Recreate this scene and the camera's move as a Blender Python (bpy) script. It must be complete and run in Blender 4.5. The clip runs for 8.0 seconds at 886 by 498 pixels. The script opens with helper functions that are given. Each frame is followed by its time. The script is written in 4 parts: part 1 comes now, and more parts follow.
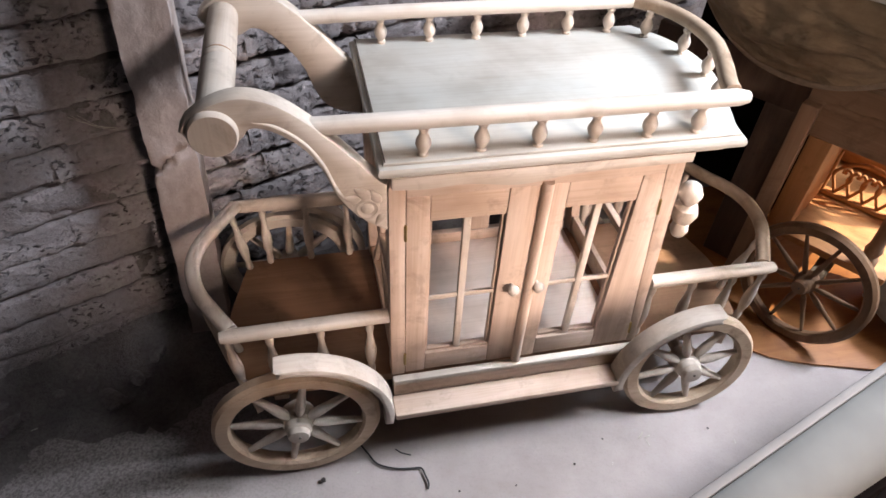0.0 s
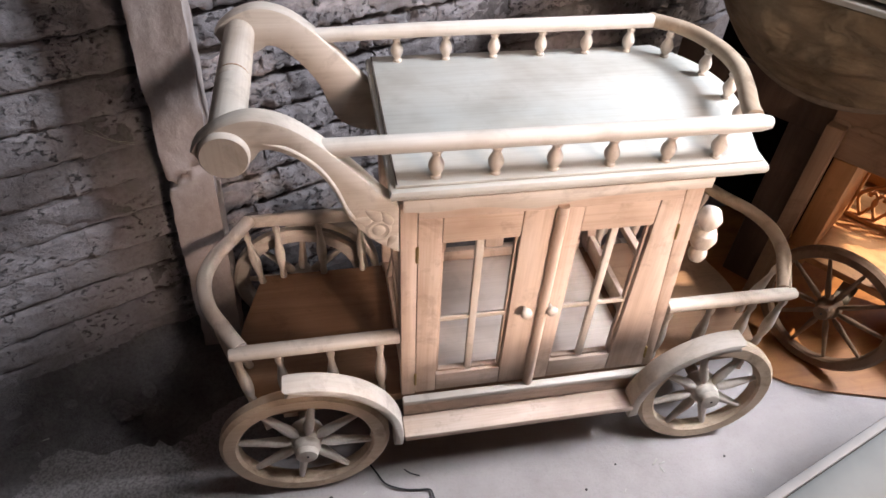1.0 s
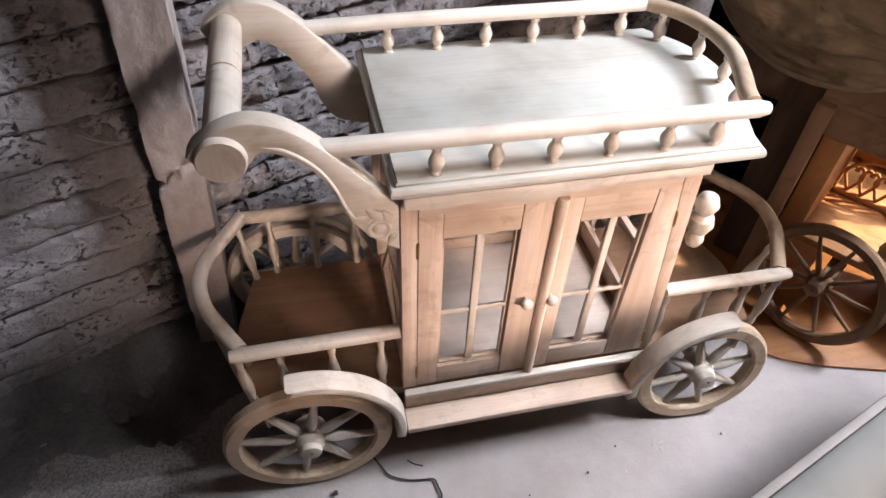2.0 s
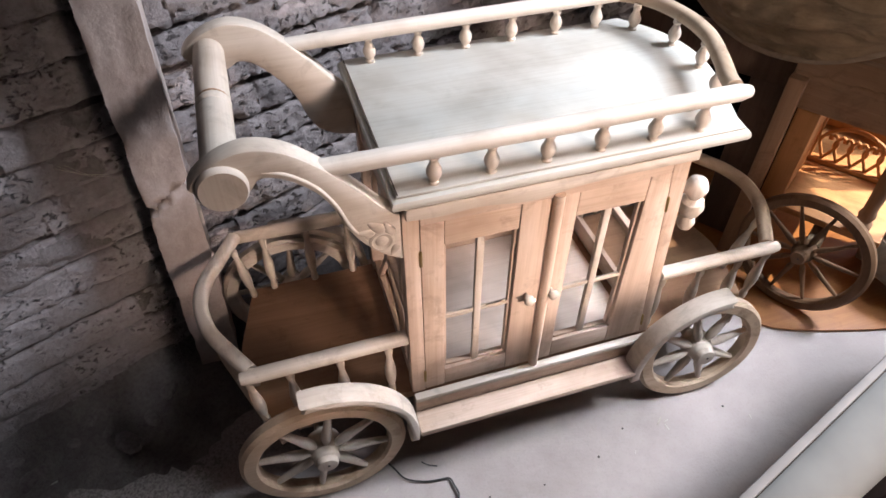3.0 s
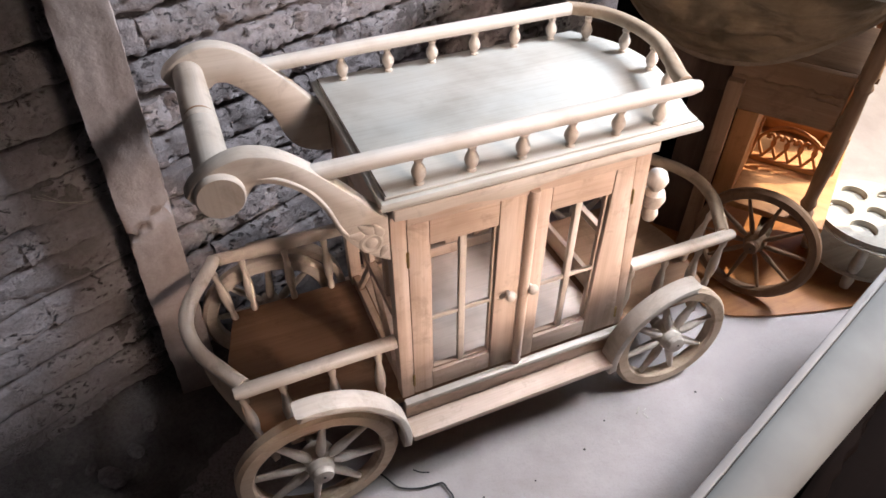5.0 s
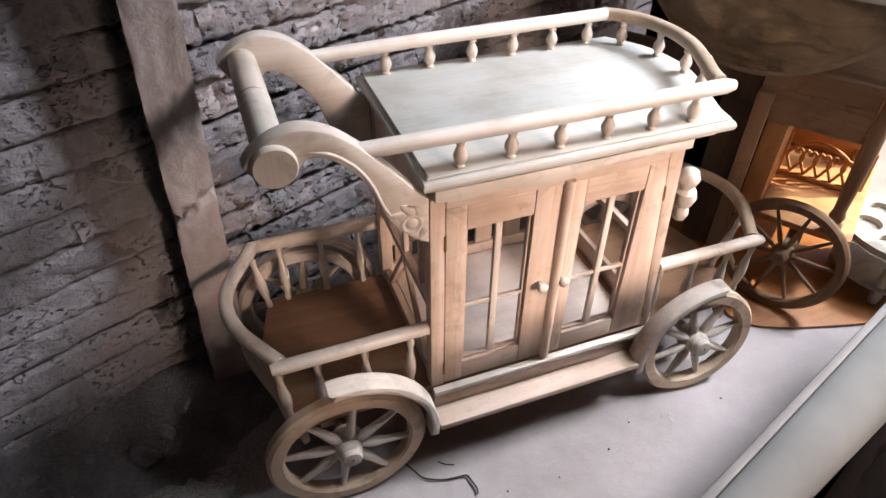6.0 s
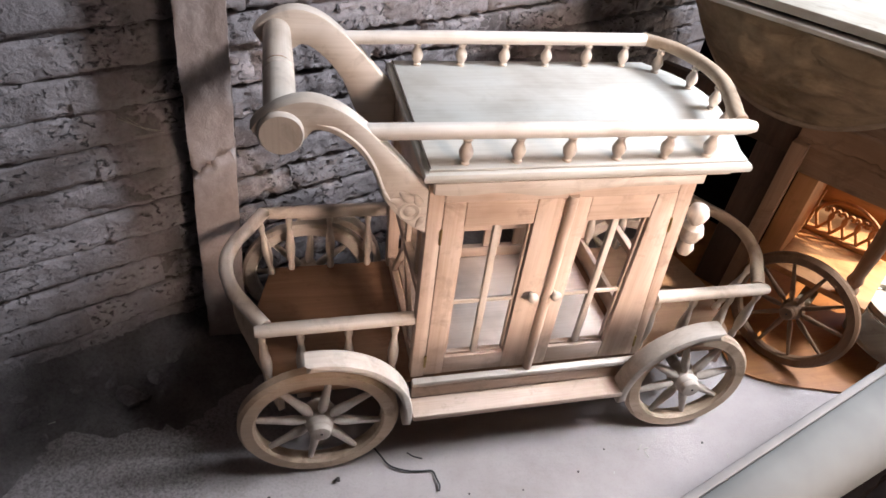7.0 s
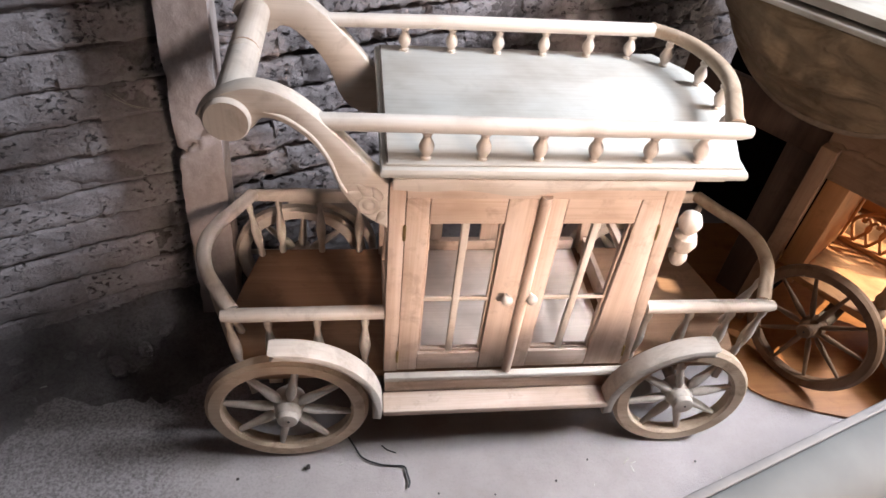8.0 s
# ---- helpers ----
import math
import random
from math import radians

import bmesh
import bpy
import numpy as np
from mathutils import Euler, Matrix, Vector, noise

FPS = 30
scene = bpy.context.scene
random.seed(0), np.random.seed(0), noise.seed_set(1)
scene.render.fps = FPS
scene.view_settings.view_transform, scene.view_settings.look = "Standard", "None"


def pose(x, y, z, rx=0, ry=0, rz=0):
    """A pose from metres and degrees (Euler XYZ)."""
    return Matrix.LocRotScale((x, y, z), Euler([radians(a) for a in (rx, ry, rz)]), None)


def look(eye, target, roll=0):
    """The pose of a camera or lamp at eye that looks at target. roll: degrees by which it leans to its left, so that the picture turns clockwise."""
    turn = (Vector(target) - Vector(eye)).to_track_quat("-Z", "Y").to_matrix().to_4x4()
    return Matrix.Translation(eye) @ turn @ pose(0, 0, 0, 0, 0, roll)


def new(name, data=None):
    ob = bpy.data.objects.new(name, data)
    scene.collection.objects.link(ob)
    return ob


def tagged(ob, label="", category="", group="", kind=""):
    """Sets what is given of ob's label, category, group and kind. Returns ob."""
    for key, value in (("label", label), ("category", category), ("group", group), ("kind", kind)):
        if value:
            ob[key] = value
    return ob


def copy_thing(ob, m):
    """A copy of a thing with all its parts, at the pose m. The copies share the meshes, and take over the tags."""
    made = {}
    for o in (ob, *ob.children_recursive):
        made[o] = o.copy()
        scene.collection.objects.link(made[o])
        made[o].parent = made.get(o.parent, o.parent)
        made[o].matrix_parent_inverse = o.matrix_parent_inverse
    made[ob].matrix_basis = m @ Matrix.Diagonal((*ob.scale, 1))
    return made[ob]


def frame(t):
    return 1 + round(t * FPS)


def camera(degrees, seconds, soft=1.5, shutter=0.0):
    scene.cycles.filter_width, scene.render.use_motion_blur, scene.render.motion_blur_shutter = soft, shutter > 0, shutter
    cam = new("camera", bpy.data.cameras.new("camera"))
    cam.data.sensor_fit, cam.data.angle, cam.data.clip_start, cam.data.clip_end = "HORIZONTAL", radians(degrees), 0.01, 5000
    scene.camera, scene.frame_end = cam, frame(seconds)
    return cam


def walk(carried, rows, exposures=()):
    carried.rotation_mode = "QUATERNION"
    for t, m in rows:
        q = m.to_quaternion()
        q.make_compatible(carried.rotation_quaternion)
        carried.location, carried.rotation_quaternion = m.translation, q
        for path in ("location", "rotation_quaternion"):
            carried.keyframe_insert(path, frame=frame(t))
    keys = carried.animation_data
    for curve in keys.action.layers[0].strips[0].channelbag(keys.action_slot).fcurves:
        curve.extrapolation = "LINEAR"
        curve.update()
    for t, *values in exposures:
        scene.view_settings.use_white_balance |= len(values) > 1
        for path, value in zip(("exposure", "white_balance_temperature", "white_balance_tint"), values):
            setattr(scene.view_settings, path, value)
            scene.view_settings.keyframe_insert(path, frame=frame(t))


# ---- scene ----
cam = camera(69.5, 8.0, soft=1.5, shutter=0.3)
PATH = [
    (0, (0.097, 0.158, 1.372), (0.455, 1.577, 0.009), 3.4),
    (0.5, (0.105, 0.171, 1.373), (0.417, 1.604, 0.013), 3.0),
    (1, (0.111, 0.184, 1.381), (0.418, 1.629, 0.033), 3.0),
    (1.5, (0.098, 0.197, 1.389), (0.41, 1.618, 0.017), 3.2),
    (1.7, (0.094, 0.204, 1.392), (0.423, 1.612, 0.01), 3.2),
    (2.8, (0.056, 0.239, 1.416), (0.463, 1.578, -0.012), 0.8),
    (3, (0.049, 0.235, 1.423), (0.462, 1.585, 0.007), -0.3),
    (3.5, (0.017, 0.225, 1.437), (0.504, 1.582, 0.051), -0.2),
    (4, (0.007, 0.213, 1.446), (0.545, 1.56, 0.069), -0.4),
    (4.5, (-0.009, 0.196, 1.429), (0.552, 1.55, 0.068), -0.6),
    (4.7, (-0.016, 0.192, 1.422), (0.563, 1.546, 0.068), -0.1),
    (5.8, (-0.08, 0.136, 1.386), (0.461, 1.567, 0.098), -0.1),
    (6, (-0.09, 0.125, 1.38), (0.454, 1.563, 0.101), 0.4),
    (6.5, (-0.089, 0.094, 1.38), (0.432, 1.568, 0.132), 3.4),
    (7, (-0.027, 0.079, 1.376), (0.419, 1.558, 0.105), 7.4),
    (7.5, (0.073, 0.088, 1.389), (0.412, 1.566, 0.085), 7.0),
    (8, (0.152, 0.109, 1.385), (0.415, 1.574, 0.049), 6.5),
]
walk(cam, [(t, look(eye, target, roll)) for t, eye, target, roll in PATH], exposures=[(0.0, 1.09), (1.0, 1.06), (3.0, 1.10), (3.5, 1.10), (4.5, 1.04), (6.0, 1.10), (7.0, 1.18), (8.0, 1.16)])

# ---- light ----
SUN_EL, SUN_AZ = 40.0, -18.0   # degrees over the horizon, degrees from +x towards +y
world = bpy.data.worlds.new("world")
world.use_nodes = True
scene.world = world
wt = world.node_tree
sky = wt.nodes.new("ShaderNodeTexSky")
sky.sky_type, sky.sun_disc = "NISHITA", False
sky.sun_elevation, sky.sun_rotation = radians(SUN_EL), radians(90 - SUN_AZ)
wt.links.new(sky.outputs[0], wt.nodes["Background"].inputs[0])
wt.nodes["Background"].inputs[1].default_value = 0.03

sun_data = bpy.data.lights.new("sun", "SUN")
sun_data.energy, sun_data.angle, sun_data.color = 5.0, radians(0.5), (1.0, 0.84, 0.66)
sun = new("sun", sun_data)
sun_way = Vector((math.cos(radians(SUN_EL)) * math.cos(radians(SUN_AZ)), math.cos(radians(SUN_EL)) * math.sin(radians(SUN_AZ)), math.sin(radians(SUN_EL))))
sun.matrix_world = look(sun_way * 10, (0, 0, 0))


def area(name, eye, target, sx, sy, watts, color, spread=180):
    data = bpy.data.lights.new(name, "AREA")
    data.shape, data.size, data.size_y, data.energy, data.color = "RECTANGLE", sx, sy, watts, color
    data.spread = radians(spread)
    lamp = new(name, data)
    lamp.matrix_world = look(eye, target)
    return lamp


# doorway daylight, a key from the right, and two added narrow fills
# direction taken from cast shadows; the high opening it sits in is assumed
area("key_daylight", (2.74, 0.90, 2.68), (0.4, 1.10, 0.5), 0.5, 0.6, 70, (0.90, 0.965, 1.10))
area("doorway_daylight", (2.77, 1.08, 0.95), (0.6, 1.06, 0.35), 0.8, 0.9, 1.2, (1.0, 0.95, 0.90), 110)
# added fill behind the camera, a narrow beam onto the doors
area("front_fill", (1.70, -2.14, 1.80), (0.58, 1.0, 0.52), 0.7, 0.7, 2.6, (1.0, 0.77, 0.66), 26)
# added overhead fill, a narrow beam for the roof and front floor
area("overhead_fill", (2.35, 0.25, 3.57), (0.78, 0.98, 0.2), 0.6, 0.6, 2.9, (0.95, 0.965, 1.06), 36)

# ---- materials ----


def mat(name, rough=0.6, metal=0.0):
    m = bpy.data.materials.new(name)
    m.use_nodes = True
    b = m.node_tree.nodes["Principled BSDF"]
    b.inputs["Roughness"].default_value = rough
    b.inputs["Metallic"].default_value = metal
    return m, m.node_tree, b


def node(nt, kind, **values):
    n = nt.nodes.new(kind)
    for k, v in values.items():
        n.inputs[k.replace("_", " ")].default_value = v
    return n


def ramp(nt, fac, stops):
    r = nt.nodes.new("ShaderNodeValToRGB")
    e = r.color_ramp.elements
    while len(e) < len(stops):
        e.new(0.5)
    for el, (p, c) in zip(e, stops):
        el.position, el.color = p, (*c, 1)
    nt.links.new(fac, r.inputs[0])
    return r.outputs[0]


def mix(nt, kind, fac, a, b):
    m = nt.nodes.new("ShaderNodeMix")
    m.data_type, m.blend_type = "RGBA", kind
    for sock, v in ((m.inputs[0], fac), (m.inputs[6], a), (m.inputs[7], b)):
        if isinstance(v, bpy.types.NodeSocket):
            nt.links.new(v, sock)
        else:
            sock.default_value = v if isinstance(v, float) else (*v, 1)
    return m.outputs[2]


def mapped(nt, scale, coord="Object", shift=True):
    tc = nt.nodes.new("ShaderNodeTexCoord")
    mp = nt.nodes.new("ShaderNodeMapping")
    mp.inputs["Scale"].default_value = scale
    nt.links.new(tc.outputs[coord], mp.inputs["Vector"])
    if shift:
        info = nt.nodes.new("ShaderNodeObjectInfo")
        mul = nt.nodes.new("ShaderNodeMath")
        mul.operation = "MULTIPLY"
        mul.inputs[1].default_value = 37.0
        nt.links.new(info.outputs["Random"], mul.inputs[0])
        comb = nt.nodes.new("ShaderNodeCombineXYZ")
        for i in range(3):
            nt.links.new(mul.outputs[0], comb.inputs[i])
        nt.links.new(comb.outputs[0], mp.inputs["Location"])
    return mp.outputs[0]


def noise_tex(nt, vec, scale, detail=4.0, rough=0.55, distort=0.0):
    n = node(nt, "ShaderNodeTexNoise", Scale=scale, Detail=detail, Roughness=rough, Distortion=distort)
    nt.links.new(vec, n.inputs["Vector"])
    return n.outputs["Fac"]


def bump(nt, b, height, strength, distance):
    bp = node(nt, "ShaderNodeBump", Strength=strength, Distance=distance)
    nt.links.new(height, bp.inputs["Height"])
    if b.inputs["Normal"].is_linked:
        nt.links.new(b.inputs["Normal"].links[0].from_socket, bp.inputs["Normal"])
    nt.links.new(bp.outputs[0], b.inputs["Normal"])


def wood(name, light, dark, axis="x", rough=0.62, spread=0.1, bumpy=0.1, stain=0.48, gloss=0.3):
    """Sanded bare wood: long grain along axis, pores, soft blotches and a tone of its own for each piece."""
    m, nt, b = mat(name, rough)
    long, wide = 1.6, 26.0
    sc = {"x": (long, wide, wide), "y": (wide, long, wide), "z": (wide, wide, long)}[axis]
    grain = noise_tex(nt, mapped(nt, sc), 1.0, 6.0, 0.6, 1.2)
    fine = {"x": (6, 240, 240), "y": (240, 6, 240), "z": (240, 240, 6)}[axis]
    pores = noise_tex(nt, mapped(nt, fine), 1.0, 2.0, 0.5)
    blotch = noise_tex(nt, mapped(nt, (1, 1, 1)), 7.0, 3.0)
    mid = tuple((p + q) / 2 for p, q in zip(light, dark))
    col = ramp(nt, grain, [(0.3, dark), (0.5, mid), (0.68, light)])
    col = mix(nt, "MULTIPLY", 0.2, col, ramp(nt, pores, [(0.35, (0.72, 0.66, 0.6)), (0.55, (1, 1, 1))]))
    col = mix(nt, "MULTIPLY", 0.75, col, ramp(nt, blotch, [(0.32, (0.74, 0.69, 0.64)), (0.5, (0.95, 0.94, 0.92)), (0.66, (1.0, 1.0, 1.0))]))
    smudge = noise_tex(nt, mapped(nt, (1, 1, 1)), 16.0, 5.0, 0.65, 0.5)
    mask = ramp(nt, smudge, [(0.54, (0, 0, 0)), (0.72, (stain,) * 3)])
    col = mix(nt, "MIX", mask, col, tuple(0.42 * c * k for c, k in zip(dark, (1.0, 0.9, 0.8))))
    info = nt.nodes.new("ShaderNodeObjectInfo")
    tone = ramp(nt, info.outputs["Random"], [(0.0, (1 - spread, 1 - spread * 1.2, 1 - spread * 1.4)), (1.0, (1, 1, 1))])
    col = mix(nt, "MULTIPLY", 1.0, col, tone)
    nt.links.new(col, b.inputs["Base Color"])
    nt.links.new(ramp(nt, blotch, [(0.3, (rough - 0.08,) * 3), (0.7, (rough + 0.12,) * 3)]), b.inputs["Roughness"])
    b.inputs["Specular IOR Level"].default_value = gloss
    bump(nt, b, grain, bumpy, 0.002)
    bump(nt, b, pores, 0.12, 0.0008)
    return m


RAW_L, RAW_D = (0.685, 0.62, 0.555), (0.59, 0.515, 0.44)
ROSE_L, ROSE_D = (0.71, 0.570, 0.475), (0.575, 0.435, 0.340)
WOOD_X = wood("raw_wood_along", RAW_L, RAW_D, "x")
WOOD_Y = wood("raw_wood_across", RAW_L, RAW_D, "y")
WOOD_Z = wood("raw_wood_upright", RAW_L, RAW_D, "z")
TOP_X = wood("pale_roof_wood", (0.53, 0.525, 0.488), (0.495, 0.482, 0.443), "x", 0.7, 0.03, 0.04, 0.14)
INNER_X = wood("pale_pink_floor_wood", (0.78, 0.66, 0.58), (0.72, 0.60, 0.51), "x", 0.6, 0.03, 0.06, 0.2)
RAIL_X = wood("pale_rail_wood", (0.72, 0.68, 0.63), (0.65, 0.60, 0.545), "x", 0.62, 0.04, 0.06, 0.3)
RIM_X = wood("stained_rim_wood", (0.62, 0.485, 0.360), (0.52, 0.39, 0.275), "x", 0.66, 0.1, 0.1, 0.75)
RIM_Y = wood("browner_bow_wood", (0.50, 0.40, 0.305), (0.41, 0.315, 0.23), "y", 0.66, 0.1, 0.1, 0.55)
ROSE_X = wood("rosy_wood_along", ROSE_L, ROSE_D, "x")
ROSE_Y = wood("rosy_wood_across", ROSE_L, ROSE_D, "y")
ROSE_Z = wood("rosy_wood_upright", ROSE_L, ROSE_D, "z")
# bed wood browned to carry the shade that lies on the balconies
BED_X = wood("shaded_bed_wood", (0.36, 0.215, 0.130), (0.28, 0.16, 0.092), "x", 0.6)
TEAK_X = wood("teak_along", (0.58, 0.285, 0.115), (0.48, 0.22, 0.080), "x", 0.55)
TEAK_Z = wood("teak_upright", (0.58, 0.285, 0.115), (0.48, 0.22, 0.080), "z", 0.55)
BROWN_X = wood("dusty_brown_wood_along", (0.41, 0.255, 0.155), (0.31, 0.185, 0.108), "x", 0.7, 0.1, 0.15)
BROWN_Z = wood("dusty_brown_wood_upright", (0.41, 0.255, 0.155), (0.31, 0.185, 0.108), "z", 0.7, 0.1, 0.15)
WHEELWOOD = wood("dark_wheel_wood", (0.26, 0.148, 0.082), (0.18, 0.098, 0.05), "z", 0.6)


def dusty_mat():
    m, nt, b = mat("dusty_carved_wood", 0.85)
    big = noise_tex(nt, mapped(nt, (1, 1, 1), shift=False), 8.0, 5.0, 0.65)
    carve = noise_tex(nt, mapped(nt, (7.0, 7.0, 17.0), shift=False), 1.0, 3.0, 0.5, 0.9)
    streak = noise_tex(nt, mapped(nt, (4.0, 30.0, 60.0), shift=False), 1.0, 4.0, 0.6)
    fine = noise_tex(nt, mapped(nt, (1, 1, 1), shift=False), 140.0, 3.0, 0.6)
    col = ramp(nt, big, [(0.28, (0.17, 0.119, 0.071)), (0.70, (0.31, 0.225, 0.14))])
    col = mix(nt, "MULTIPLY", 0.35, col, ramp(nt, carve, [(0.36, (0.55, 0.5, 0.45)), (0.58, (1, 1, 1))]))
    col = mix(nt, "MULTIPLY", 0.35, col, ramp(nt, streak, [(0.35, (0.75, 0.72, 0.68)), (0.6, (1, 1, 1))]))
    col = mix(nt, "MULTIPLY", 0.2, col, ramp(nt, fine, [(0.35, (0.7, 0.68, 0.65)), (0.6, (1, 1, 1))]))
    nt.links.new(col, b.inputs["Base Color"])
    b.inputs["Specular IOR Level"].default_value = 0.2
    bump(nt, b, carve, 0.8, 0.025)
    bump(nt, b, fine, 0.15, 0.002)
    return m


DUSTY = dusty_mat()
DARKWOOD = wood("dark_brown_wood", (0.16, 0.10, 0.065), (0.10, 0.06, 0.04), "z", 0.6)
# near black: the carved chair, and added boards that stand for deep shade
BLACKWOOD = wood("near_black_wood", (0.009, 0.006, 0.005), (0.005, 0.0035, 0.003), "x", 0.9, 0.1, 0.1, 0.2, 0.02)
# paler brown for the hull's lip, sun bounce from below put into it
LIPWOOD = wood("bounce_lit_lip_wood", (0.34, 0.265, 0.19), (0.26, 0.195, 0.135), "x", 0.75)
PALE = wood("pale_planed_wood", (0.52, 0.50, 0.45), (0.42, 0.40, 0.35), "x", 0.5)


def brick_mat():
    m, nt, b = mat("old_brick", 0.9)
    v = mapped(nt, (1, 1, 1))
    big, fine = noise_tex(nt, v, 9.0, 5.0, 0.6), noise_tex(nt, v, 85.0, 5.0, 0.7)
    info = nt.nodes.new("ShaderNodeObjectInfo")
    base = ramp(nt, info.outputs["Random"], [(0.0, (0.215, 0.190, 0.190)), (1.0, (0.275, 0.243, 0.243))])
    col = mix(nt, "MIX", ramp(nt, big, [(0.42, (0, 0, 0)), (0.6, (1, 1, 1))]), base, (0.315, 0.280, 0.280))
    col = mix(nt, "MULTIPLY", 0.4, col, ramp(nt, fine, [(0.3, (0.5, 0.46, 0.44)), (0.55, (1, 1, 1))]))
    lumps = noise_tex(nt, mapped(nt, (1, 1, 2.2)), 22.0, 5.0, 0.6, 0.8)
    # open pits, gathered in patches
    hole = ramp(nt, noise_tex(nt, mapped(nt, (1, 1, 1.5)), 58.0, 3.0, 0.5, 0.6), [(0.57, (0, 0, 0)), (0.66, (1, 1, 1))])
    where = ramp(nt, noise_tex(nt, v, 9.0, 4.0), [(0.47, (0, 0, 0)), (0.56, (1, 1, 1))])
    pit = mix(nt, "MULTIPLY", 1.0, hole, where)
    col = mix(nt, "MIX", mix(nt, "MULTIPLY", 1.0, pit, (0.75, 0.75, 0.75)), col, (0.030, 0.023, 0.021))
    nt.links.new(col, b.inputs["Base Color"])
    bump(nt, b, big, 0.5, 0.02)
    bump(nt, b, lumps, 0.55, 0.012)
    deep = node(nt, "ShaderNodeInvert", Fac=1.0)
    nt.links.new(pit, deep.inputs["Color"])
    bump(nt, b, deep.outputs[0], 1.0, 0.010)
    bump(nt, b, fine, 0.9, 0.006)
    return m


def mortar_mat(name, light, dark, grit=0.7, relief=0.8):
    m, nt, b = mat(name, 0.95)
    v = mapped(nt, (1, 1, 1), shift=False)
    big, fine = noise_tex(nt, v, 6.0, 6.0, 0.65), noise_tex(nt, v, 110.0, 6.0, 0.75)
    col = ramp(nt, big, [(0.35, dark), (0.65, light)])
    col = mix(nt, "MULTIPLY", grit, col, ramp(nt, fine, [(0.32, (0.35, 0.33, 0.31)), (0.56, (1, 1, 1))]))
    nt.links.new(col, b.inputs["Base Color"])
    bump(nt, b, big, 0.5, 0.015)
    bump(nt, b, fine, relief, 0.008)
    return m


def floor_mat():
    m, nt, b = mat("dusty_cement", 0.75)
    v = mapped(nt, (1, 1, 1), shift=False)
    big, mid_, fine = noise_tex(nt, v, 2.2, 5.0, 0.6, 0.6), noise_tex(nt, v, 13.0, 5.0, 0.6), noise_tex(nt, v, 160.0, 4.0, 0.7)
    col = ramp(nt, big, [(0.3, (0.285, 0.244, 0.230)), (0.5, (0.345, 0.305, 0.290)), (0.7, (0.39, 0.347, 0.332))])
    col = mix(nt, "MULTIPLY", 0.3, col, ramp(nt, mid_, [(0.35, (0.66, 0.62, 0.6)), (0.6, (1, 1, 1))]))
    col = mix(nt, "MULTIPLY", 0.2, col, ramp(nt, fine, [(0.3, (0.6, 0.57, 0.55)), (0.5, (1, 1, 1))]))
    # shade on the left floor painted into the cement, edge broken by noise
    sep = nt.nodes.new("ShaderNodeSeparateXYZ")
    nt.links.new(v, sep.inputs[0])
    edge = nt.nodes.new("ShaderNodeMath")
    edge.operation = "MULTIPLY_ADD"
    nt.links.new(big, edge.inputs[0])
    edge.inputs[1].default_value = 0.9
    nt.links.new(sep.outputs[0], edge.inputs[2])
    shade_mask = ramp(nt, edge.outputs[0], [(0.10, (1, 1, 1)), (0.50, (0, 0, 0))])
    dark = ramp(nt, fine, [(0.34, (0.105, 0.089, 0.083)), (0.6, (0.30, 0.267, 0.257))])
    col = mix(nt, "MIX", shade_mask, col, dark)
    nt.links.new(col, b.inputs["Base Color"])
    nt.links.new(ramp(nt, mid_, [(0.3, (0.55,) * 3), (0.7, (0.85,) * 3)]), b.inputs["Roughness"])
    bump(nt, b, mid_, 0.35, 0.006)
    bump(nt, b, fine, 0.3, 0.002)
    return m


def plain_mat(name, color, rough=0.6, metal=0.0, grit=0.15, scale=40.0, gloss=0.5):
    m, nt, b = mat(name, rough, metal)
    b.inputs["Specular IOR Level"].default_value = gloss
    n = noise_tex(nt, mapped(nt, (1, 1, 1)), scale, 4.0)
    dark = tuple(c * (1 - 2 * grit) for c in color)
    nt.links.new(ramp(nt, n, [(0.35, dark), (0.65, color)]), b.inputs["Base Color"])
    bump(nt, b, n, 0.15, 0.002)
    return m


BRICK = brick_mat()
MORTAR = mortar_mat("crumbly_mortar", (0.25, 0.220, 0.218), (0.155, 0.132, 0.130), 0.6)
PLASTER = mortar_mat("rough_plaster", (0.47, 0.405, 0.378), (0.32, 0.262, 0.236), 0.16, 0.2)
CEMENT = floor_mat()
DIRT = mortar_mat("dark_grey_dirt", (0.21, 0.186, 0.180), (0.12, 0.103, 0.098), 0.5, 1.0)
# dark tone of the added walls and ceiling, keeps bounce light low
SHELL_DARK = plain_mat("dark_shell", (0.035, 0.024, 0.019), 0.9, 0.0, 0.1, 6.0)
BRASS = plain_mat("dull_brass", (0.42, 0.30, 0.13), 0.4, 0.9)
IRON = plain_mat("dark_iron", (0.06, 0.05, 0.045), 0.55, 0.6)
BLACK = plain_mat("black_rubber", (0.018, 0.017, 0.016), 0.6)
BENCHWOOD = plain_mat("smooth_grey_bench_top", (0.155, 0.156, 0.148), 0.7, 0.0, 0.08, 9.0, 0.15)
BENCHEDGE = plain_mat("worn_pale_bench_edge", (0.21, 0.198, 0.19), 0.7, 0.0, 0.1, 14.0, 0.15)
GAP = plain_mat("dark_glue_line", (0.05, 0.03, 0.02), 0.9)
PLY = wood("orange_plywood", (0.40, 0.165, 0.047), (0.30, 0.116, 0.031), "x", 0.5)

# ---- shape helpers ----


def thing(name, m, label, category, group="", off=(0, 0, 0)):
    ob = new(name)
    ob.empty_display_size = 0.1
    ob.matrix_world = m @ Matrix.Translation(off)
    ob["off"] = list(off)
    return tagged(ob, label, category, group)


